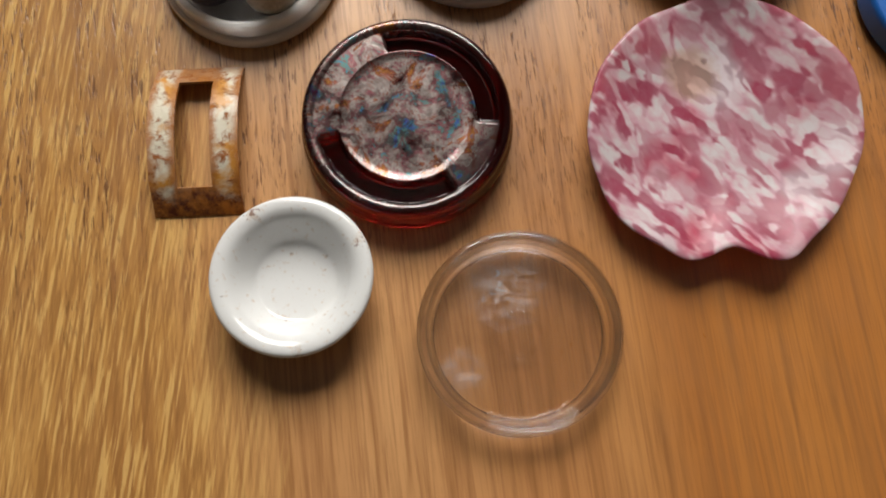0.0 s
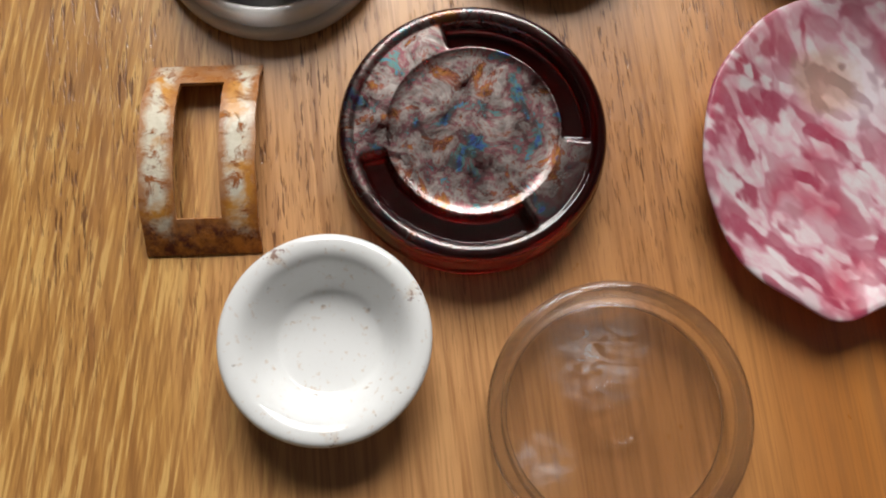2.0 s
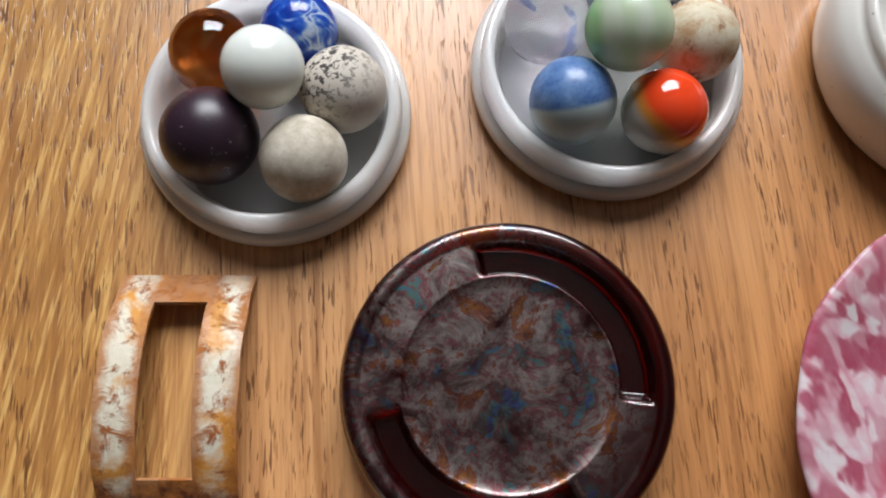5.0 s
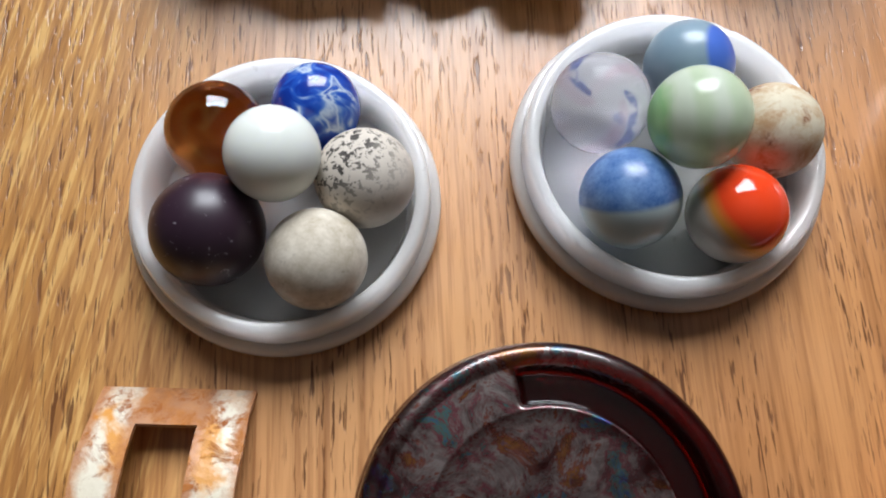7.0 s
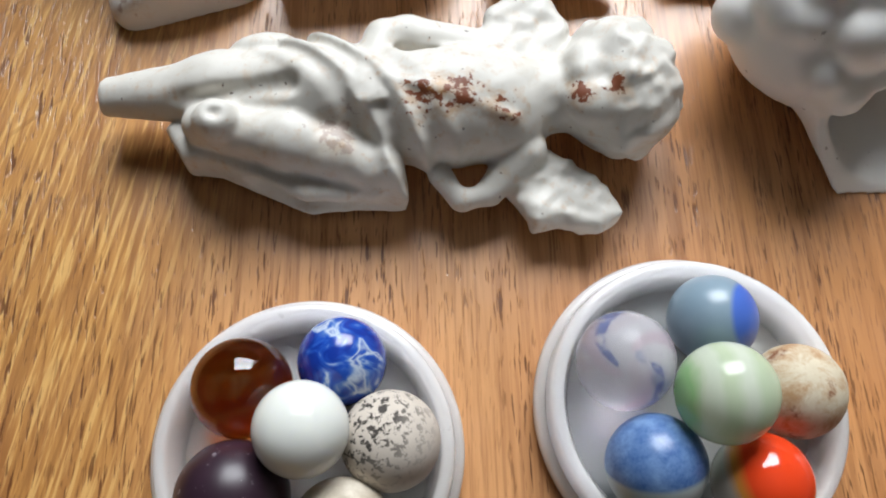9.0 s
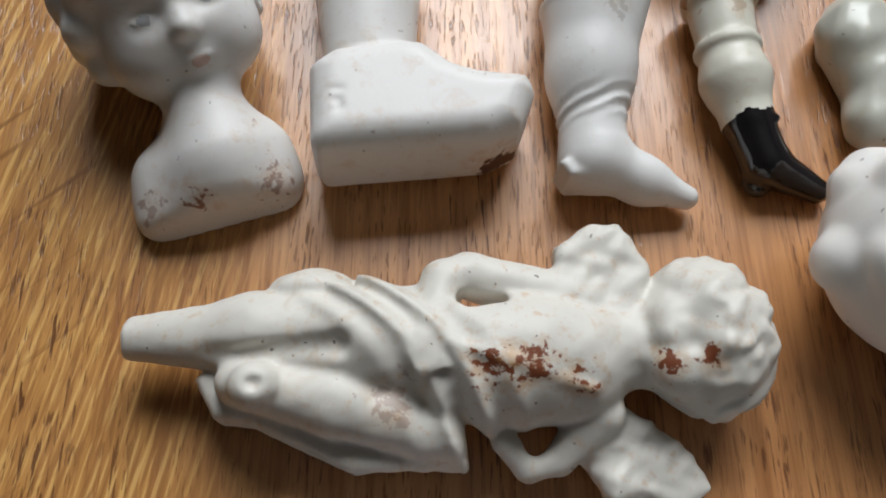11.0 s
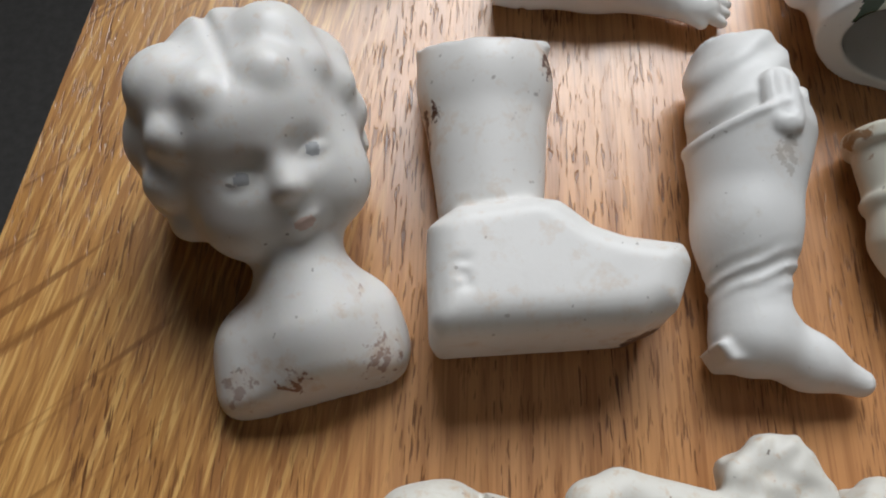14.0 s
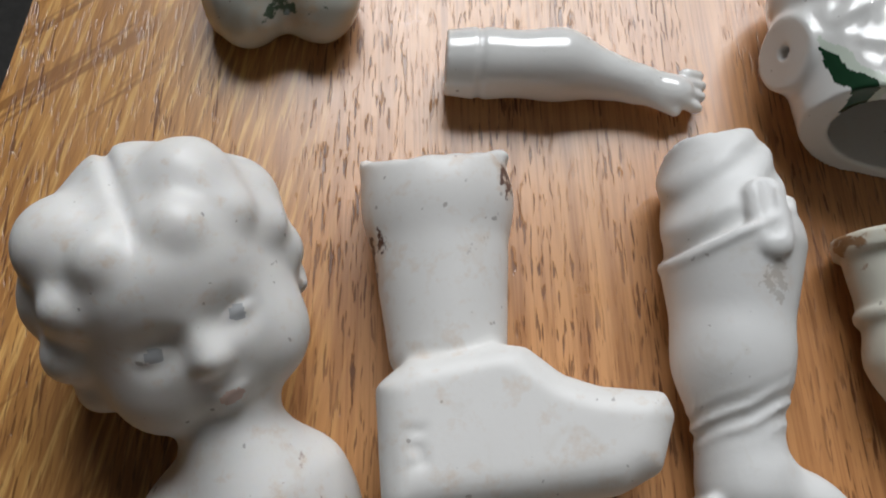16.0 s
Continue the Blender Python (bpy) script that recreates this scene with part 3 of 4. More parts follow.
patina = m.n("ShaderNodeBsdfPrincipled", Metallic=0.95, Roughness=0.36)
m.put(film, patina.inputs["Base Color"])
m.put(m.b.inputs["Normal"].links[0].from_socket, patina.inputs["Normal"])
layered = m.n("ShaderNodeMixShader")
m.put(m.mul(cover, 0.27), layered.inputs[0])
m.put(m.b.outputs[0], layered.inputs[1])
m.put(patina.outputs[0], layered.inputs[2])
m.put(layered.outputs[0], m.t.nodes["Material Output"].inputs["Surface"])
prof = [(0, 12.0), (12, 12.0), (19.6, 12.1)] + [(20.4 + i * 0.5, 12.5) for i in range(16)] + [(29.0, 13.1), (30.6, 13.0), (31.6, 11.8), (31.9, 10.0), (31.2, 8.2), (32.6, 6.4), (33.0, 3.0), (32.4, 0.4), (30.5, 0.1), (0, 0.1)]
tagged(turned("glass_stopper", prof, m.m, (15, 127, 0), 192, stopper_wobble, 1), "dark red glass jar stopper with iridescent patina", "stopper")


# the pink dish
def pink_wobble(r, z, a):
    d = math.degrees(a) % 360
    k = 1 + 0.022 * math.sin(2 * a + 0.6) + 0.014 * math.sin(5 * a + 2) + 0.006 * math.sin(11 * a)
    for c, w, s in ((252, 9, -0.085), (234, 8, 0.03), (274, 9, 0.05), (140, 20, -0.03)):
        k += s * math.exp(-(((d - c + 180) % 360 - 180) / w) ** 2)
    f = min(1, r / 41) ** 2
    return r * (1 + (k - 1) * f), z + f * (1.2 * math.sin(3 * a + 0.5) + 0.5 * math.sin(7 * a)) * (1 if z > 1.2 else 0.3)


m = Mat("mottled_pink_glass", 0.24, IOR=1.3)
co = m.mapped((1, 0.55, 1), rot=(0, 0, radians(-25)))
warp = m.t.nodes.new("ShaderNodeVectorMath")
warp.operation = "ADD"
nz = m.n("ShaderNodeTexNoise", Scale=90.0, Detail=3.0)
m.put(co, nz.inputs["Vector"])
half = m.t.nodes.new("ShaderNodeVectorMath")
half.operation = "SCALE"
half.inputs["Scale"].default_value = 0.016
m.put(nz.outputs["Color"], half.inputs[0])
m.put(co, warp.inputs[0])
m.put(half.outputs[0], warp.inputs[1])
vor = m.n("ShaderNodeTexVoronoi", Scale=265.0)
vor.feature = "SMOOTH_F1"
vor.inputs["Smoothness"].default_value = 0.6
m.put(warp.outputs[0], vor.inputs["Vector"])
sep = m.n("ShaderNodeSeparateColor")
m.put(vor.outputs["Color"], sep.inputs[0])
c = m.ramp(sep.outputs[0], (0.14, (0.56, 0.11, 0.18)), (0.34, (0.66, 0.28, 0.34)), (0.54, (0.68, 0.45, 0.49)), (0.76, (0.70, 0.64, 0.65)))
c = m.mix(m.mul(m.mask(vor.outputs["Distance"], 0.40, 0.75), 0.6), c, (0.60, 0.20, 0.28))
c = m.mix(m.mul(m.mask(m.noise(420, 4, 0.6, co, 0.6), 0.46, 0.66), 0.35), c, (0.66, 0.26, 0.34))
c = m.mix(m.mask(m.noise(38, 3, 0.5, m.mapped(loc=(0.6, 0.1, 0))), 0.58, 0.72), c, (0.58, 0.06, 0.12))
c = m.mix(m.mul(m.mask(m.noise(30, 3, 0.5, m.mapped(loc=(0.2, 0.9, 0))), 0.56, 0.68), 0.7), c, (0.78, 0.70, 0.74))
bare = m.mask(m.mul(m.near((-0.002, 0.021, 0.003), 0.001, 0.016), m.mul(m.noise(90, 4, 0.65), 0.7), "ADD"), 0.74, 1.0)
flake = m.mask(sep.outputs[0], 0.25, 0.70)
c = m.mix(m.mul(bare, 0.8), c, (0.82, 0.56, 0.46))
see_through = m.mul(m.mul(m.mul(flake, -0.30), 0.48, "ADD"), m.mul(bare, 0.2), "ADD")
m.put(see_through, m.b.inputs["Transmission Weight"])
m.color(c).bump(m.noise(160, 3), 0.18, 0.0008)
tagged(turned("glass_dish", [(0, 3.0), (14, 3.3), (24, 4.6), (33, 7.2), (40.5, 10.0), (42.4, 10.2), (43.2, 9.4), (42.0, 8.0), (33, 4.4), (24, 1.4), (18, 0.1), (0, 0.1)], m.m, (107.5, 97, 0), 192, pink_wobble),
       "mottled pink and white glass dish with a dented rim", "dish")

# the buckle
m = Mat("rusted_enamel", 0.5)
rust = m.mask(m.noise(190, 7, 0.75, None, 0.5), 0.50, 0.60)
c = m.mix(m.noise(70, 4), (0.62, 0.54, 0.38), (0.76, 0.72, 0.62))
c = m.mix(m.mask(m.noise(70, 5, 0.6, None, 0.5), 0.50, 0.60), c, (0.60, 0.27, 0.05))
c = m.mix(rust, c, m.mix(m.noise(300), (0.15, 0.032, 0.010), (0.46, 0.15, 0.022)))
sepx = m.n("ShaderNodeSeparateXYZ")
m.put(m.co, sepx.inputs[0])
ends = m.mul(m.mask(m.mul(m.mul(sepx.outputs["Y"], -1), m.mul(m.noise(170, 6, 0.7), 0.014), "ADD"), 0.0225, 0.0275), m.mul(m.mask(m.mul(sepx.outputs["Y"], m.mul(m.noise(210, 6, 0.7), 0.012), "ADD"), 0.0268, 0.0300), 0.45), "MAXIMUM")
side = m.mul(sepx.outputs["X"], 0, "ABSOLUTE")
rim = m.mul(m.mask(m.mul(side, m.mul(m.noise(170, 5, 0.7), 0.006), "ADD"), 0.0140, 0.0160), m.mask(m.mul(side, m.mul(m.noise(190, 5, 0.7), -0.006), "ADD"), 0.0050, 0.0032), "MAXIMUM")
c = m.mix(m.mul(rim, 0.85), c, m.mix(m.noise(260), (0.22, 0.05, 0.010), (0.52, 0.20, 0.03)))
c = m.mix(ends, c, m.mix(m.mask(m.noise(230, 6, 0.75), 0.40, 0.60), (0.10, 0.018, 0.008), (0.50, 0.18, 0.03)))
m.color(c).rough(m.ramp(rust, (0, (0.32,)), (1, (0.85,)))).bump(m.mul(rust, m.noise(400), "ADD"), 0.4, 0.0004)
HU, HV, IU0, IU1, IV0, IV1 = 13.6, 23.6, -5.4, 5.2, -16.4, 17.0
us = sorted({-HU, -9, IU0, -2, 2, IU1, 9, HU})
vs = sorted({IV0, IV1, *np.linspace(-HV, HV, 33)})
def arch(v):
    return 9.4 * (1 - abs(v / HV) ** 2.3)
verts, faces, ids = [], [], {}
def bk(u, v, s):
    key = (u, v, s)
    if key not in ids:
        ids[key] = len(verts)
        slope = 2.3 * 9.4 / HV * abs(v / HV) ** 1.3 * (1 if v > 0 else -1)
        k = 1 / math.sqrt(1 + slope * slope)
        nudge = 0.12 * math.sin(v * 0.5 + u) if abs(u) == HU else 0
        verts.append(((u + nudge) * MM, (v + s * 0.9 * slope * k) * MM, (arch(v) + 0.1 + s * 0.9 * k - 0.25 * (u / HU) ** 2) * MM))
    return ids[key]
solid = {}
for i in range(len(us) - 1):
    for j in range(len(vs) - 1):
        solid[i, j] = not (us[i] >= IU0 and us[i + 1] <= IU1 and vs[j] >= IV0 and vs[j + 1] <= IV1)
for (i, j), on in solid.items():
    if not on:
        continue
    a, b, c0, d0 = us[i], us[i + 1], vs[j], vs[j + 1]
    faces.append((bk(a, c0, 1), bk(b, c0, 1), bk(b, d0, 1), bk(a, d0, 1)))
    faces.append((bk(a, d0, 0), bk(b, d0, 0), bk(b, c0, 0), bk(a, c0, 0)))
    for (di, dj), (p, q) in {(-1, 0): ((a, d0), (a, c0)), (1, 0): ((b, c0), (b, d0)), (0, -1): ((a, c0), (b, c0)), (0, 1): ((b, d0), (a, d0))}.items():
        if not solid.get((i + di, j + dj), False):
            faces.append((bk(*p, 0), bk(*q, 0), bk(*q, 1), bk(*p, 1)))
buckle = link("buckle", verts, faces, m.m, smooth=False, origin=(-0.0482, 0.1418, 0))
buckle.rotation_euler = (0, 0, radians(-14))
tagged(buckle, "curved cream metal buckle slide, heavily rusted", "buckle")

# ---- dolls and figures ----
BISQUE = (0.76, 0.75, 0.725)


def frame_of(forward, up):
    f = np.array(forward, np.float32)
    f /= np.sqrt(f @ f)
    u = np.array(up, np.float32)
    u -= f * (u @ f)
    u /= np.sqrt(u @ u)
    return np.stack([np.cross(u, f), u, f])


HEAD_AX = frame_of((0.26, -0.66, 0.70), (-0.40, 0.70, 0.45))
HEAD_AX = np.stack([0.988 * HEAD_AX[0] - 0.156 * HEAD_AX[1], 0.156 * HEAD_AX[0] + 0.988 * HEAD_AX[1], HEAD_AX[2]])
HEAD_C = np.array((-37.6, 345.5, 19.5), np.float32) + 1.4 * HEAD_AX[0]


def doll_head(P):
    Q = (P - HEAD_C) @ HEAD_AX.T
    x, y, z = Q[..., 0], Q[..., 1], Q[..., 2]
    skull = ell(Q, (0, 1, -2), (19.5, 18.4, 18))
    face = join(4, ell(Q, (0, -6, 5), (16.4, 17.0, 15.2)), ell(Q, (7.6, -11, 10.6), 7.2), ell(Q, (-7.6, -11, 10.6), 7.2), ell(Q, (0, -18.6, 12.4), 4.9))
    face = join(3, face, ell(Q, (0, 4.5, 11.6), (12.5, 8.0, 7.4)))
    for s in (-1, 1):
        face = carve(3.2, face, ell(Q, (6.3 * s, -2.0, 22.0), (4.8, 2.7, 4.6)))
        face = join(1.2, face, ell(Q, (6.2 * s, -2.9, 15.4), (2.9, 1.7, 2.5)))
        lid_line = np.exp(-((y + 1.4 + 0.10 * (x - 6.2 * s) ** 2) / 0.5) ** 2) * np.exp(-((x - 6.2 * s) / 2.6) ** 4) * (z > 10)
        face = face + 0.28 * lid_line
    face = join(2.2, face, cap(Q, (0, -2.5, 17.2), (0, -6.2, 19.8), 1.3, 2.1))
    face = join(1.0, face, ell(Q, (1.6, -7.0, 19.2), 1.15), ell(Q, (-1.6, -7.0, 19.2), 1.15))
    face = join(2.0, face, ell(Q, (0, -12.4, 16.8), (4.2, 3.6, 2.7)))
    face = join(0.7, face, ell(Q, (1.1, -12.4, 19.0), (1.7, 0.85, 1.1)), ell(Q, (-1.1, -12.4, 19.0), (1.7, 0.85, 1.1)), ell(Q, (0, -14.0, 18.6), (1.9, 0.9, 1.2)))
    d = join(3.5, skull, face)
    hair = ell(Q, (0.4, 1.6, -3.0), (20.0, 18.6, 18.2))
    hair = -join(2.5, -hair, 0.61 * (y - 8.0) - 0.79 * (z - 15.5))
    # moulded waves: a scalloped row round the face, and larger ones behind it
    for c, r in (((-15.8, -9.0, 5.0), 4.6), ((-16.4, -1.0, 7.0), 5.0), ((-12.6, 6.0, 9.6), 5.2), ((-5.6, 10.4, 11.2), 5.4), ((4.8, 10.0, 12.0), 5.4), ((11.2, 8.4, 9.4), 5.0), ((15.2, 3.2, 6.4), 4.6), ((16.4, -3.0, 4.0), 4.2),
                 ((-10.0, 12.2, 3.0), 7.9), ((-15.0, 4.5, 0.0), 6.6), ((-15.4, -4.5, -1.0), 6.4), ((8.4, 12.8, 4.0), 8.0), ((14.4, 6.6, 0.5), 6.6), ((0.5, 14.4, -2.0), 7.4)):
        hair = join(3.0, hair, ell(Q, c, r - 0.3))
    parting = np.exp(-((x + 1.0 - 0.16 * (y - 12)) / 1.1) ** 2) * np.clip((y - 6) / 5, 0, 1)
    hair = hair + 1.3 * parting + 0.15 * waves(Q, 4.6, 2.0)
    d = join(1.8, d, hair)
    ear = carve(0.8, ell(Q, (16.6, -7.6, 3), (2.6, 4.2, 3)), ell(Q, (19.0, -7.6, 4.4), (1.5, 2.4, 1.8)))
    d = join(0.8, d, ear)
    neck = cap(P, (-31.6, 327, 13), (-28.8, 312, 9), 7.6, 9.4)
    bust = ell(P, (-30.6, 309, 1), (17.2, 15, 13))
    bust = join(5, bust, cap(P, (-41.2, 310, 5), (-42.8, 302, 3), 5.2, 4.4), cap(P, (-20.6, 314, 5), (-18.8, 307, 3), 5.4, 4.4))
    bust = join(6, neck, bust)
    bust = -join(2.0, -bust, -plane(P, (-32, 298.8, 0), (0.13, -1, 0.10)))
    return join(2.5, d, bust) + 0.08 * waves(P, 9)


lo, hi = (-68, 292, -1), (-8, 376, 46)
m = ceramic("bust_bisque", BISQUE, 0.42, 0.10, [(local((-33, 302.5, 11), lo, hi), 0.0062, 0.9, 420), (local((-19, 305, 8), lo, hi), 0.008, 0.6, 520), (local((-24, 314, 12), lo, hi), 0.007, 0.45, 520), (local((-42, 302, 8), lo, hi), 0.007, 0.5, 480)], 0.5, (0.20, 0.06, 0.02),
            Subsurface_Weight=0.12, Subsurface_Radius=(0.004, 0.003, 0.002), Subsurface_Scale=0.5)
lips = plain("faded_pink_lips", (0.66, 0.50, 0.44), 0.45, 0.08, 200)
eyes = plain("faded_grey_eyes", (0.40, 0.41, 0.42), 0.45, 0.2, 900)


def bust_pick(C):
    Q = (C - HEAD_C) @ HEAD_AX.T
    slot = np.zeros(len(C))
    slot[(ell(Q, (0, -13.1, 19.8), (1.9, 1.15, 2.2)) < 0)] = 1
    for s in (-1, 1):
        slot[(ell(Q, (6.2 * s, -2.7, 18.4), (1.35, 1.15, 3.0)) < 0)] = 2
    return slot


tagged(sculpt("doll_head", doll_head, lo, hi, [m, lips, eyes], 0.5, True, bust_pick), "white bisque doll head and shoulders with moulded wavy hair", "doll head")


def boot_leg(P):
    leg = cap(P, (9, 376, 12.5), (8.3, 360, 12.5), 13.4, 13.4)
    leg = join(3, leg, cap(P, (8.3, 360, 12.5), (5.0, 331, 11.5), 13.2, 10.4))
    leg = np.maximum(leg, plane(P, (8, 364.4, 25), (0.08, 1, 0.6)) + 0.5 * waves(P, 5, 2))
    leg = carve(0.6, leg, cap(P, (8.6, 372, 12.5), (8.3, 352, 12.5), 10.6, 10.2))
    leg = join(0.8, leg, ell(P, (20.8, 366.5, 17), (2.0, 1.6, 2.0)))
    foot = poly(P, [(-10.6, 304), (-9.2, 300.8), (26, 297.8), (33, 300), (37.8, 309), (37.2, 313.6), (27, 316.6), (21.5, 320), (16.5, 326.5), (12, 328), (-3, 328), (-8.6, 324)], 0.2, 24.5, 6.0)
    foot = carve(0.3, foot, cap(P, (-8.2, 314.2, 23.6), (-8.6, 308.6, 23.4), 0.75, 0.75))
    for a, c in (((-2.8, 314.2), (-5.6, 314.4)), ((-5.6, 314.4), (-6.0, 311.7)), ((-6.0, 311.7), (-3.6, 311.5)), ((-3.6, 311.5), (-3.4, 309.1)), ((-3.4, 309.1), (-6.0, 308.5))):
        foot = carve(0.3, foot, cap(P, (*a, 24.7), (*c, 24.7), 0.75, 0.75))
    d = join(1.3, leg, foot)
    groove = np.abs(plane(P, (3, 327.5, 12), (0.02, 1, 0.05)))
    return d + 0.35 * np.exp(-(groove / 0.7) ** 2) * (P[..., 0] < 17) + 0.06 * waves(P, 7)


lo, hi = (-16, 292, -1), (44, 372, 30)
m = ceramic("boot_bisque", BISQUE, 0.45, 0.16, [(local((-4, 346, 14), lo, hi), 0.0075, 1, 300), (local((20, 354, 18), lo, hi), 0.0065, 0.9, 420), (local((29, 301.5, 7), lo, hi), 0.012, 1, 240), (local((14, 341, 24), lo, hi), 0.006, 0.25, 500), (local((-4, 365, 18), lo, hi), 0.007, 0.9, 360)], 0.45, (0.07, 0.018, 0.010))
boot = tagged(sculpt("doll_leg", reshaped(boot_leg, (13, 315.9, 0), (0.96, 0.86, 0.95)), lo, hi, m, 0.5, soften=2), "thick white bisque doll leg with a moulded boot", "doll leg", "doll legs")


def riding_leg(P):
    upper = join(4, cap(P, (62.5, 358, 11.5), (60.5, 345, 11.8), 10.6, 12.8), cap(P, (63, 366, 11), (62, 356, 11), 9.2, 10.4))
    upper = np.maximum(upper, plane(P, (62, 363.6, 12), (0.1, 1, -0.1)))
    fold = np.sin((P[..., 1] * 0.75 - P[..., 0] * 0.45 + P[..., 2] * 0.35))
    upper = upper + 0.35 * fold
    shaft = join(5, cap(P, (59.4, 341, 12.6), (53.6, 320, 10.6), 13.9, 10.0), cap(P, (53.6, 320, 10.6), (50.6, 305, 9), 10.0, 8.0))
    shaft = np.maximum(shaft, plane(P, (59, 345.0, 12), (-0.28, 1, 0.22)))
    lip = np.abs(plane(P, (59, 343.9, 12), (-0.28, 1, 0.22)))
    shaft = shaft - 0.45 * np.exp(-(lip / 0.8) ** 2)
    y = P[..., 1] - 0.25 * P[..., 0] + 0.5 * np.sin(P[..., 0] * 0.5)
    wr = np.exp(-((P[..., 1] - 308.5) / 3.4) ** 2)
    shaft = shaft + 0.75 * wr * (np.abs(np.sin(y * 0.95 + 0.5 * np.sin(P[..., 0] * 0.55))) - 0.5)
    foot = join(4, cap(P, (49.5, 300, 8.4), (48.5, 297, 8.2), 8.0, 7.8), cap(P, (51, 297, 8), (60, 290.5, 6.4), 7.4, 5.4), cap(P, (60, 290.5, 6.4), (69.5, 285, 5), 5.4, 3.0))
    heel = poly(P, [(39.8, 296), (41.5, 291.6), (50.5, 290.3), (52, 294.5), (46, 298)], 1.5, 13.5, 1.4)
    foot = join(0.8, foot, heel)
    d = join(0.9, upper, shaft)
    d = join(1.5, d, foot)
    tab = join(0.6, cap(P, (63.0, 347.0, 24.6), (61.4, 338.0, 25.0), 4.0, 3.8, 0.55), cap(P, (69, 346, 21.0), (62.8, 336.2, 24.0), 1.6, 1.8))
    tab = carve(0.5, tab, cap(P, (63.2, 349.5, 28.0), (61.6, 339.4, 28.2), 2.3, 2.2))
    return join(0.8, d, tab) + 0.05 * waves(P, 6)


lo, hi = (36, 278, -1), (80, 370, 32)
m = ceramic("riding_boot_bisque", (0.75, 0.75, 0.735), 0.48, 0.30, [(local((59, 327, 23), lo, hi), 0.007, 0.35, 420)], 0.4, (0.25, 0.20, 0.14))
tagged(sculpt("doll_leg", reshaped(riding_leg, (43, 306.6, 0), (0.91, 0.867, 0.92)), lo, hi, m, 0.55), "grey white bisque doll leg in a riding boot", "doll leg", "doll legs")


def black_shoe_leg(P):
    d = cap(P, (88, 335, 9), (86.4, 322, 8.4), 7.6, 6.7)
    d = np.maximum(d, plane(P, (88, 335.4, 11), (0.0, 1, 0.25)))
    d = join(0.7, d, disc(P, (88.2, 333.6, 9), (0.1, 1, 0.1), 8.9, 1.9, 0.9))
    d = join(0.6, d, disc(P, (86.2, 320.6, 8.2), (0.1, 1, 0.05), 7.6, 1.2, 0.9))
    d = join(1.6, d, cap(P, (85.5, 312.5, 7.9), (85.4, 303, 7), 7.7, 5.5), cap(P, (86, 320, 8.2), (85.5, 312.5, 7.9), 6.4, 7.6))
    d = join(1.6, d, cap(P, (85.4, 302, 7), (86.4, 293, 6), 5.5, 5.2), cap(P, (87, 292, 5.6), (97, 285.2, 3.2), 5.0, 2.8))
    d = join(0.6, d, ell(P, (84.8, 289.4, 2.6), (3.2, 3.2, 2.8)), ell(P, (88.6, 300.6, 10.4), (2.2, 1.1, 1.4)))
    return d + 0.10 * waves(P, 4)


lo, hi = (72, 272, -1), (108, 344, 26)
m = ceramic("stained_bisque", (0.66, 0.65, 0.56), 0.4, 0.55, [(local((80, 334, 10), lo, hi), 0.007, 0.9, 200), (local((88, 335, 17), lo, hi), 0.009, 0.7, 300), (local((88, 328, 15), lo, hi), 0.005, 0.4, 300)], 0.5, (0.26, 0.12, 0.035))
black = plain("glazed_black_shoe", (0.010, 0.009, 0.010), 0.12, 0.3, 300, Coat_Weight=0.4)
tagged(sculpt("doll_leg", black_shoe_leg, lo, hi, [m, black], 0.55, True, lambda C: (C[:, 1] < 302.5 + 0.4 * np.sin(C[:, 0])).astype(int)),
       "small stained doll leg with a glazed black shoe", "doll leg", "doll legs")


def doll_arm(P):
    d = join(3, cap(P, (12, 389, 8), (24, 386.6, 8), 7.6, 7.4), cap(P, (24, 386.4, 8), (39, 383.2, 8), 7.7, 8.0), cap(P, (39, 383.2, 8), (54, 376.3, 6.4), 7.7, 4.5))
    d = np.maximum(d, -plane(P, (16.9, 388, 8), (1, -0.2, 0)))
    ring = np.abs(plane(P, (23.6, 386.6, 8), (1, -0.2, 0)))
    d = d + 0.5 * np.exp(-(ring / 0.7) ** 2)
    d = carve(0.6, d, cap(P, (10, 389, 8), (20, 387.5, 8), 5.2, 4.6))
    hand = cap(P, (55, 375.8, 6.2), (61, 372.6, 6), 4.4, 4.6, 0.8)
    for i in range(4):
        a = np.array((62.5 + i * 0.9, 369.6 + i * 2.3, 6.2))
        hand = join(0.6, hand, cap(P, a, a + np.array((4.0 - 0.6 * abs(i - 1.5), -1.2 + 0.5 * i, -1.8)), 1.65, 1.4))
    hand = join(1.0, hand, cap(P, (56.5, 371.8, 6.4), (60.6, 367.8, 5.4), 1.7, 1.3))
    return join(2, d, hand)


lo, hi = (10, 362, -1), (74, 400, 20)
m = ceramic("glazed_arm_china", (0.74, 0.74, 0.72), 0.12, 0.06, Coat_Weight=0.5)
tagged(sculpt("doll_arm", reshaped(doll_arm, (40, 381, 0), (1, 0.86, 0.85)), lo, hi, m, 0.5), "glazed white china doll arm with an open palm", "doll arm")


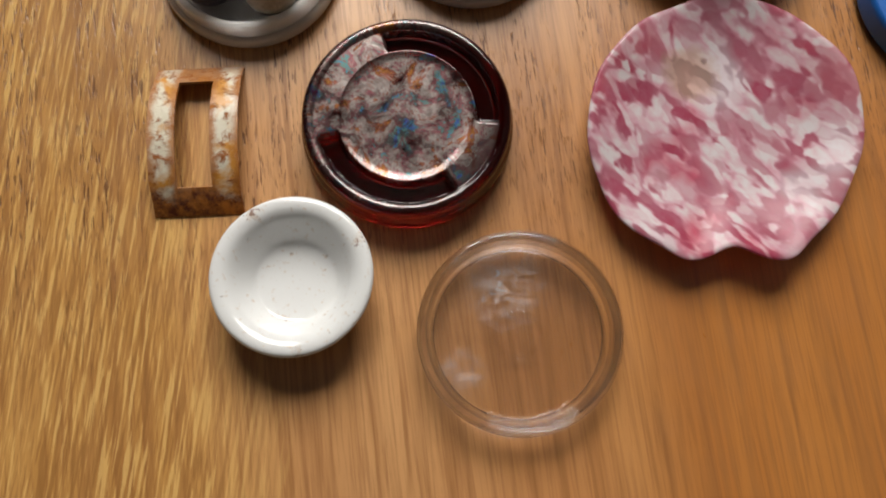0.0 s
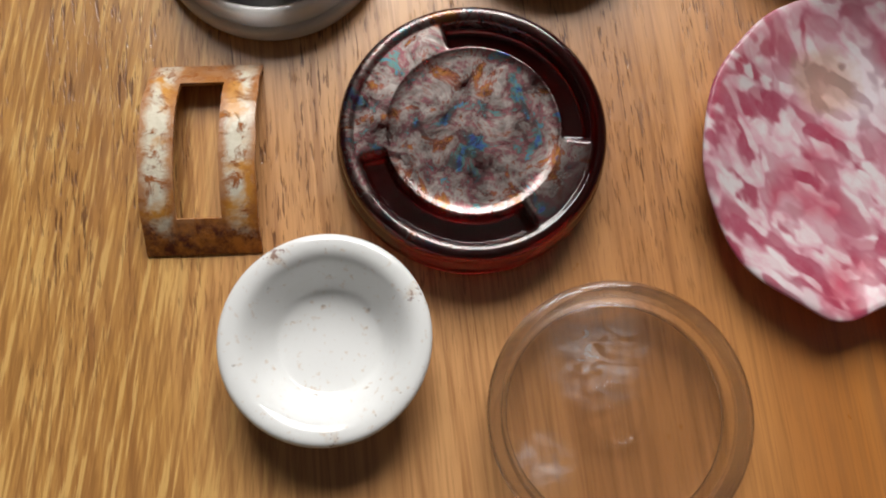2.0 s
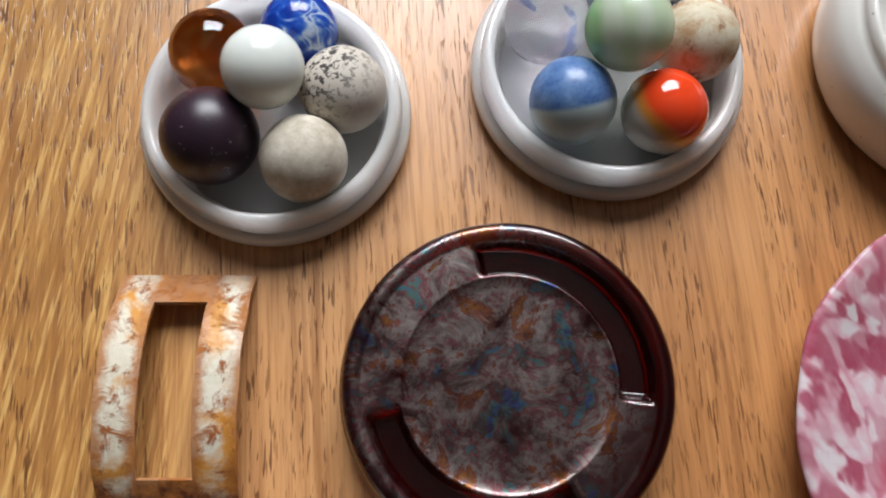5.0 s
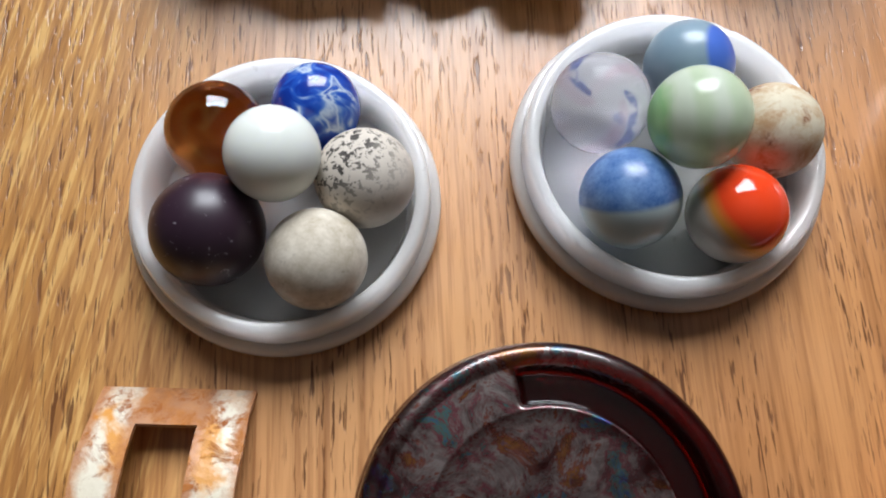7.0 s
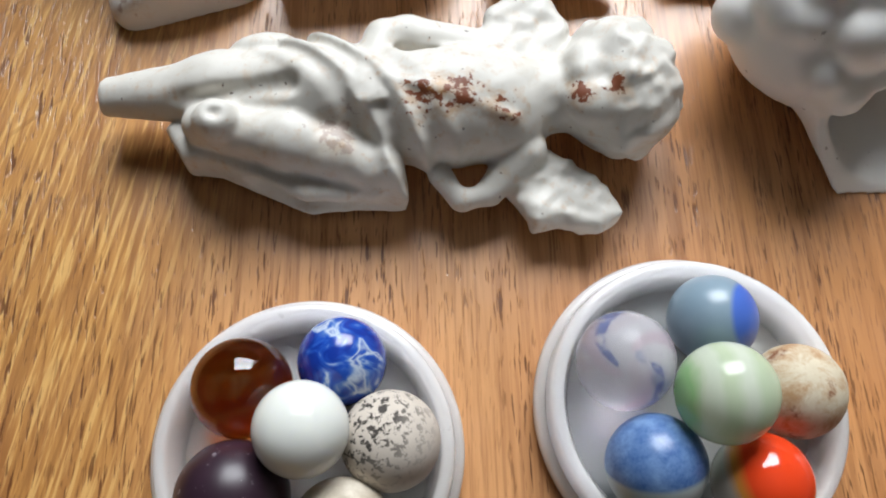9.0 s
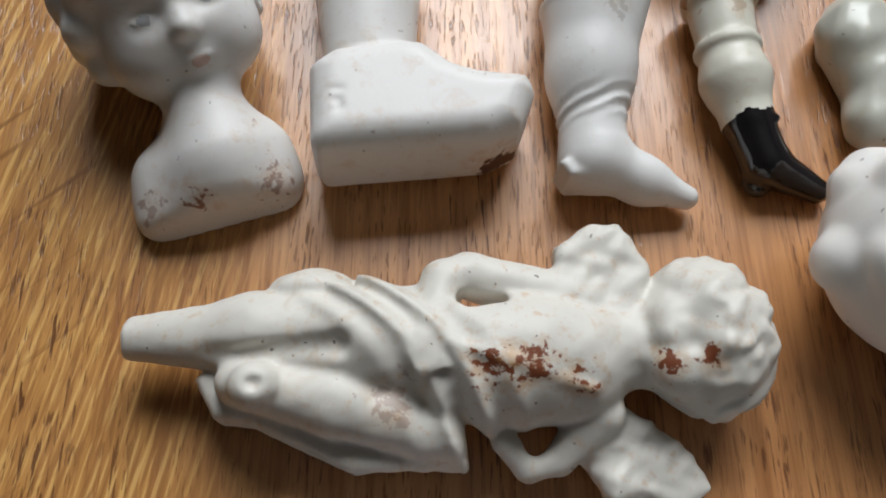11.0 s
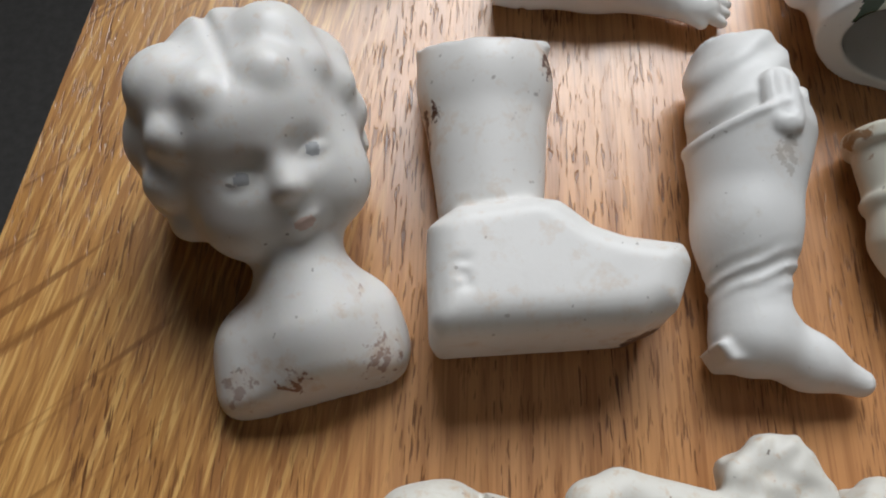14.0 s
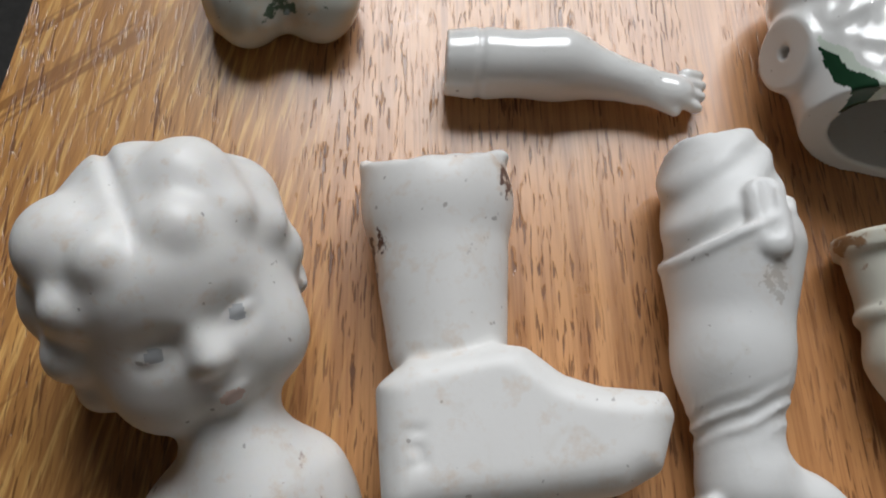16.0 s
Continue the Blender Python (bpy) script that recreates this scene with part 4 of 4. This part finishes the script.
def small_head(P):
    d = ell(P, (105, 262, 20), (22, 22, 19.5))
    rnd = random.Random(4)
    for i in range(20):
        a, e = rnd.uniform(1.4, 4.9), rnd.uniform(-0.1, 1.4)
        c = (105 + 19.5 * math.cos(a) * math.cos(e), 262 + 19.5 * math.sin(a) * math.cos(e), 20 + 17 * math.sin(e))
        r = rnd.uniform(4.6, 6.4)
        d = join(2.0, d, ell(P, c, (r, r, r)))
    neck = cap(P, (108, 250, 14), (113, 226, 10), 12.4, 13.4)
    neck = np.maximum(neck, plane(P, (101, 230, 3), (-0.1, -0.74, 0.67)) + 0.4 * waves(P, 7, 1))
    d = join(3, d, neck)
    d = carve(0.8, d, cap(P, (108, 256, 16), (115, 216, 12), 10.6, 11.6))
    crack = np.abs(plane(P, (94, 250, 28), (0.8, -0.5, 0.2)) + 0.6 * waves(P, 5, 3))
    return d + 0.15 * waves(P, 6) + 0.25 * np.exp(-(crack / 0.5) ** 2)


lo, hi = (78, 218, -1), (134, 290, 46)
m = ceramic("pale_bisque", (0.78, 0.77, 0.74), 0.38, 0.08, Subsurface_Weight=0.12, Subsurface_Radius=(0.004, 0.003, 0.002), Subsurface_Scale=0.5)
tagged(sculpt("doll_head", small_head, lo, hi, m, 0.65), "white bisque doll head with curly hair and open hollow neck", "doll head")


def angel(P):
    x, y, z = P[..., 0], P[..., 1], P[..., 2]
    d = join(4, cap(P, (-46.5, 275.6, 11), (-24, 271.5, 13.5), 4.4, 7.6), cap(P, (-24, 271.5, 13.5), (-4, 267, 14), 7.8, 10.5), cap(P, (-4, 267, 14), (22, 259, 15), 10.5, 12))
    d = np.maximum(d, -plane(P, (-48.6, 276, 11), (1, -0.25, 0)))
    torso = join(5, ell(P, (22, 257, 13.5), (20, 11.5, 12)), ell(P, (33, 256.5, 12.8), (9, 12, 11.0)))
    d = join(4, d, torso)
    drape = poly(P, [(-37, 266), (-34, 257.5), (-28, 256), (-11, 243.4), (9.5, 240.5), (10.5, 245), (7, 262), (-14, 267), (-30, 268.5)], 1.5, 13, 2.2)
    ridge = join(2, cap(P, (-28, 262.5, 16), (-12, 256, 16), 4.4, 6), cap(P, (-12, 256, 16), (6, 247, 13), 6, 5))
    drape = join(1.6, drape, ridge)
    hollow = cap(P, (-20, 249, 8), (4, 239, 5), 3.2, 3.0)
    drape = carve(1.6, drape, hollow)
    d = carve(1.4, d, cap(P, (-42, 268.5, 17), (-10, 264.5, 24), 1.6, 2.4))
    d = join(1.4, d, drape)
    s = x - 0.45 * (272 - y) + 0.012 * (y - 258) ** 2
    band = np.exp(-((s - 1.0) / 8.5) ** 2) * np.clip((z - 6) / 6, 0, 1)
    fold = 1 - 2 * np.abs(np.sin(s * 0.46 + 0.45 * np.sin(y * 0.16) + 0.05 * z)) ** 1.2
    d = d - band * (0.4 + (1.15 + 0.4 * np.sin(y * 0.21)) * fold)
    knob = carve(0.7, ell(P, (-25, 260.5, 20), (4.6, 4.6, 5.2)), ell(P, (-24.4, 260, 25.6), (2, 1.6, 2)))
    d = join(1.0, d, knob)
    d = join(0.9, d, ell(P, (-14, 278, 11), (9.0, 5.4, 9.0)) + 0.3 * waves(P, 4, 2))
    arm = join(1.2, cap(P, (5.5, 263, 22.4), (11, 274.6, 18.4), 3.4, 4.2), cap(P, (11, 274.6, 18.4), (16, 275.8, 17), 4.2, 4.2), cap(P, (16, 275.8, 17), (36, 266.5, 15.5), 4.2, 5.4))
    gap = cap(P, (14.4, 269.6, 16), (20.5, 268.4, 16), 2.5, 1.5, 7.0)
    d = carve(0.8, d, gap)
    d = join(0.8, d, np.maximum(arm, -gap), ell(P, (4.4, 261.5, 23), (3.6, 4.4, 3.2)))
    for i in range(4):
        d = join(0.5, d, cap(P, (2.4 + 1.5 * i, 260.5, 25.0), (3.4 + 1.6 * i, 256.6, 24.8), 0.9, 0.7))
    strap = join(0.8, cap(P, (9, 261, 25.6), (20, 255.5, 26.2), 0.9, 1.3), cap(P, (20, 255.5, 26.2), (33, 248.6, 22.5), 1.3, 0.8))
    d = join(1.2, d, strap)
    loop = join(1.2, cap(P, (17, 244, 11), (20.5, 238.6, 9), 2.5, 2.5), cap(P, (20.5, 238.6, 9), (26.5, 239, 9), 2.5, 2.6), cap(P, (26.5, 239, 9), (35, 246, 12), 2.8, 5))
    d = join(0.8, d, loop)
    d = carve(0.6, d, cap(P, (22, 243, 0), (23.5, 242.6, 24), 2.2, 2.6))
    wing = poly(P, [(30, 240), (34, 229.6), (40, 229), (47, 226), (53, 229), (51, 235), (47, 241), (40, 247), (34, 248)], 3.5, 11, 2.4)
    wing = wing + 0.5 * waves(P, 4.0, 2) + 0.5 * waves(P, 2.3, 4)
    back = poly(P, [(30.5, 270), (34, 278.5), (41, 282), (46, 281), (50, 272), (47, 264), (38, 262)], 11, 20, 2.0)
    back = join(1.5, back + 0.6 * waves(P, 5, 1) + 0.5 * waves(P, 2.6, 7), cap(P, (38, 266, 6), (42, 270, 13), 5, 4))
    d = join(1.5, d, wing, back)
    head = ell(P, (56.5, 256, 14.5), (12.5, 14.5, 13))
    head = join(2, head, ell(P, (49.5, 251, 21), (6, 6, 5)), ell(P, (50, 258, 22), (4.5, 5.5, 4.5)), ell(P, (47.5, 256, 24.0), (1.6, 2.0, 2.2)))
    head = carve(1.2, head, ell(P, (50.5, 259, 28.0), (1.8, 1.8, 1.6)))
    head = carve(1.2, head, ell(P, (51, 252.8, 27.4), (1.8, 1.8, 1.6)))
    curl = np.clip((x - 53 + 0.25 * np.abs(y - 256)) / 4, 0, 1)
    head = head - curl * (1.2 + 1.1 * waves(P, 4.6, 3) + 0.8 * np.abs(waves(P, 3.2, 6)))
    d = join(2, d, cap(P, (38, 257.5, 14), (48, 256.5, 14), 8.5, 8), head)
    return d + 0.14 * waves(P, 3.5) + 0.10 * waves(P, 2, 5)


lo, hi = (-53, 220, -1), (76, 290, 34)
m = ceramic("figurine_bisque", (0.68, 0.66, 0.60), 0.5, 0.42, [(local((15, 254, 26), lo, hi), 0.008, 1, 620), (local((23, 253.5, 26), lo, hi), 0.008, 1, 560), (local((31, 249, 24), lo, hi), 0.007, 1, 520), (local((46, 250, 23), lo, hi), 0.0055, 1, 560), (local((53, 250, 24), lo, hi), 0.004, 1, 330), (local((-2, 252, 20), lo, hi), 0.010, 0.4, 420)], 0.8, (0.19, 0.052, 0.018))
tagged(sculpt("figurine", reshaped(angel, (10, 238, 0), (1, 0.97, 0.93)), lo, hi, m, 0.55, soften=1), "broken white bisque winged cherub figurine with rust stains", "figurine")


def torso_shell(P):
    d = cap(P, (97, 352, 13.2), (101, 382, 13.2), 17.6, 18, 0.76)
    stump = np.maximum(cap(P, (79, 373.4, 13.6), (93, 372, 13.6), 6.4, 8.6), -plane(P, (81.2, 373.4, 13.6), (1, -0.1, -0.25)))
    stump = join(0.8, stump, disc(P, (82.2, 373.4, 13.8), (1, -0.1, -0.25), 7.4, 1.2, 0.8))
    d = join(2.5, d, stump)
    d = np.maximum(d, plane(P, (85.5, 356.4, 5), (-0.37, -0.92, 0.12)) + 0.5 * waves(P, 9, 4))
    d = carve(0.8, d, cap(P, (96, 330, 13.2), (101, 372, 13.2), 14.6, 13, 0.74))
    d = carve(0.5, d, cap(P, (78, 373.6, 14.4), (84.5, 373.4, 14.4), 1.3, 1.2))
    front = np.clip((P[..., 0] - 90.5 + 0.38 * (P[..., 1] - 358)) / 2, 0, 1) * np.clip((P[..., 2] - 18) / 4, 0, 1)
    return d - 0.55 * front * waves(P, 3.6, 2)


lo, hi = (74, 338, -1), (140, 404, 36)
m = ceramic("torso_china", (0.70, 0.70, 0.68), 0.16, 0.12, Coat_Weight=0.4)
trim = plain("dark_green_glaze", (0.014, 0.045, 0.022), 0.15, 0.35, 160)
pale_green = plain("pale_green_glaze", (0.52, 0.58, 0.50), 0.15, 0.1, 160)


def torso_pick(C):
    t = C[:, 0] - 86.5 + 0.38 * (C[:, 1] - 358) + 0.5 * np.sin(C[:, 1] * 0.8)
    top = (C[:, 2] > 16) & (C[:, 1] < 384) & (C[:, 0] > 83.5)
    slot = np.where(top & (np.abs(t) < 1.7), 1, 0)
    return np.where(top & (t > 1.7) & (t < 3.2), 2, slot)


tagged(sculpt("doll_torso", torso_shell, lo, hi, [m, trim, pale_green], 0.5, True, torso_pick), "hollow white china torso fragment with dark green trim", "doll torso")


def pedestal(P):
    d = join(4, ell(P, (-20, 410, 7), (9, 12, 9)), ell(P, (-6, 409, 7), (9, 12, 9)), ell(P, (-13, 418, 9), (15, 14, 12)))
    return d + 0.4 * waves(P, 6, 3)


lo, hi = (-36, 392, -1), (12, 436, 26)
m = ceramic("greenish_china", (0.46, 0.47, 0.42), 0.22, 0.5, [(local((-12, 405, 14), lo, hi), 0.012, 0.9, 300)], 0.6, (0.03, 0.06, 0.03), Coat_Weight=0.3)
tagged(sculpt("figurine_base", pedestal, lo, hi, m, 0.7), "broken rounded china base with green stains", "figurine base")


def fragment(P):
    d = join(3, cap(P, (119, 322, 7), (117, 304, 6.5), 8.5, 7), ell(P, (114, 298, 6), (6, 6, 6)), ell(P, (115, 318, 8), (6, 8, 8)))
    return d + 0.5 * waves(P, 5, 8)


lo, hi = (104, 286, -1), (134, 336, 20)
m = ceramic("greenish_stained_china", (0.55, 0.56, 0.49), 0.3, 0.5, [], 0.5)
tagged(sculpt("china_fragment", fragment, lo, hi, m, 0.6), "small lumpy greenish white china fragment", "china fragment")
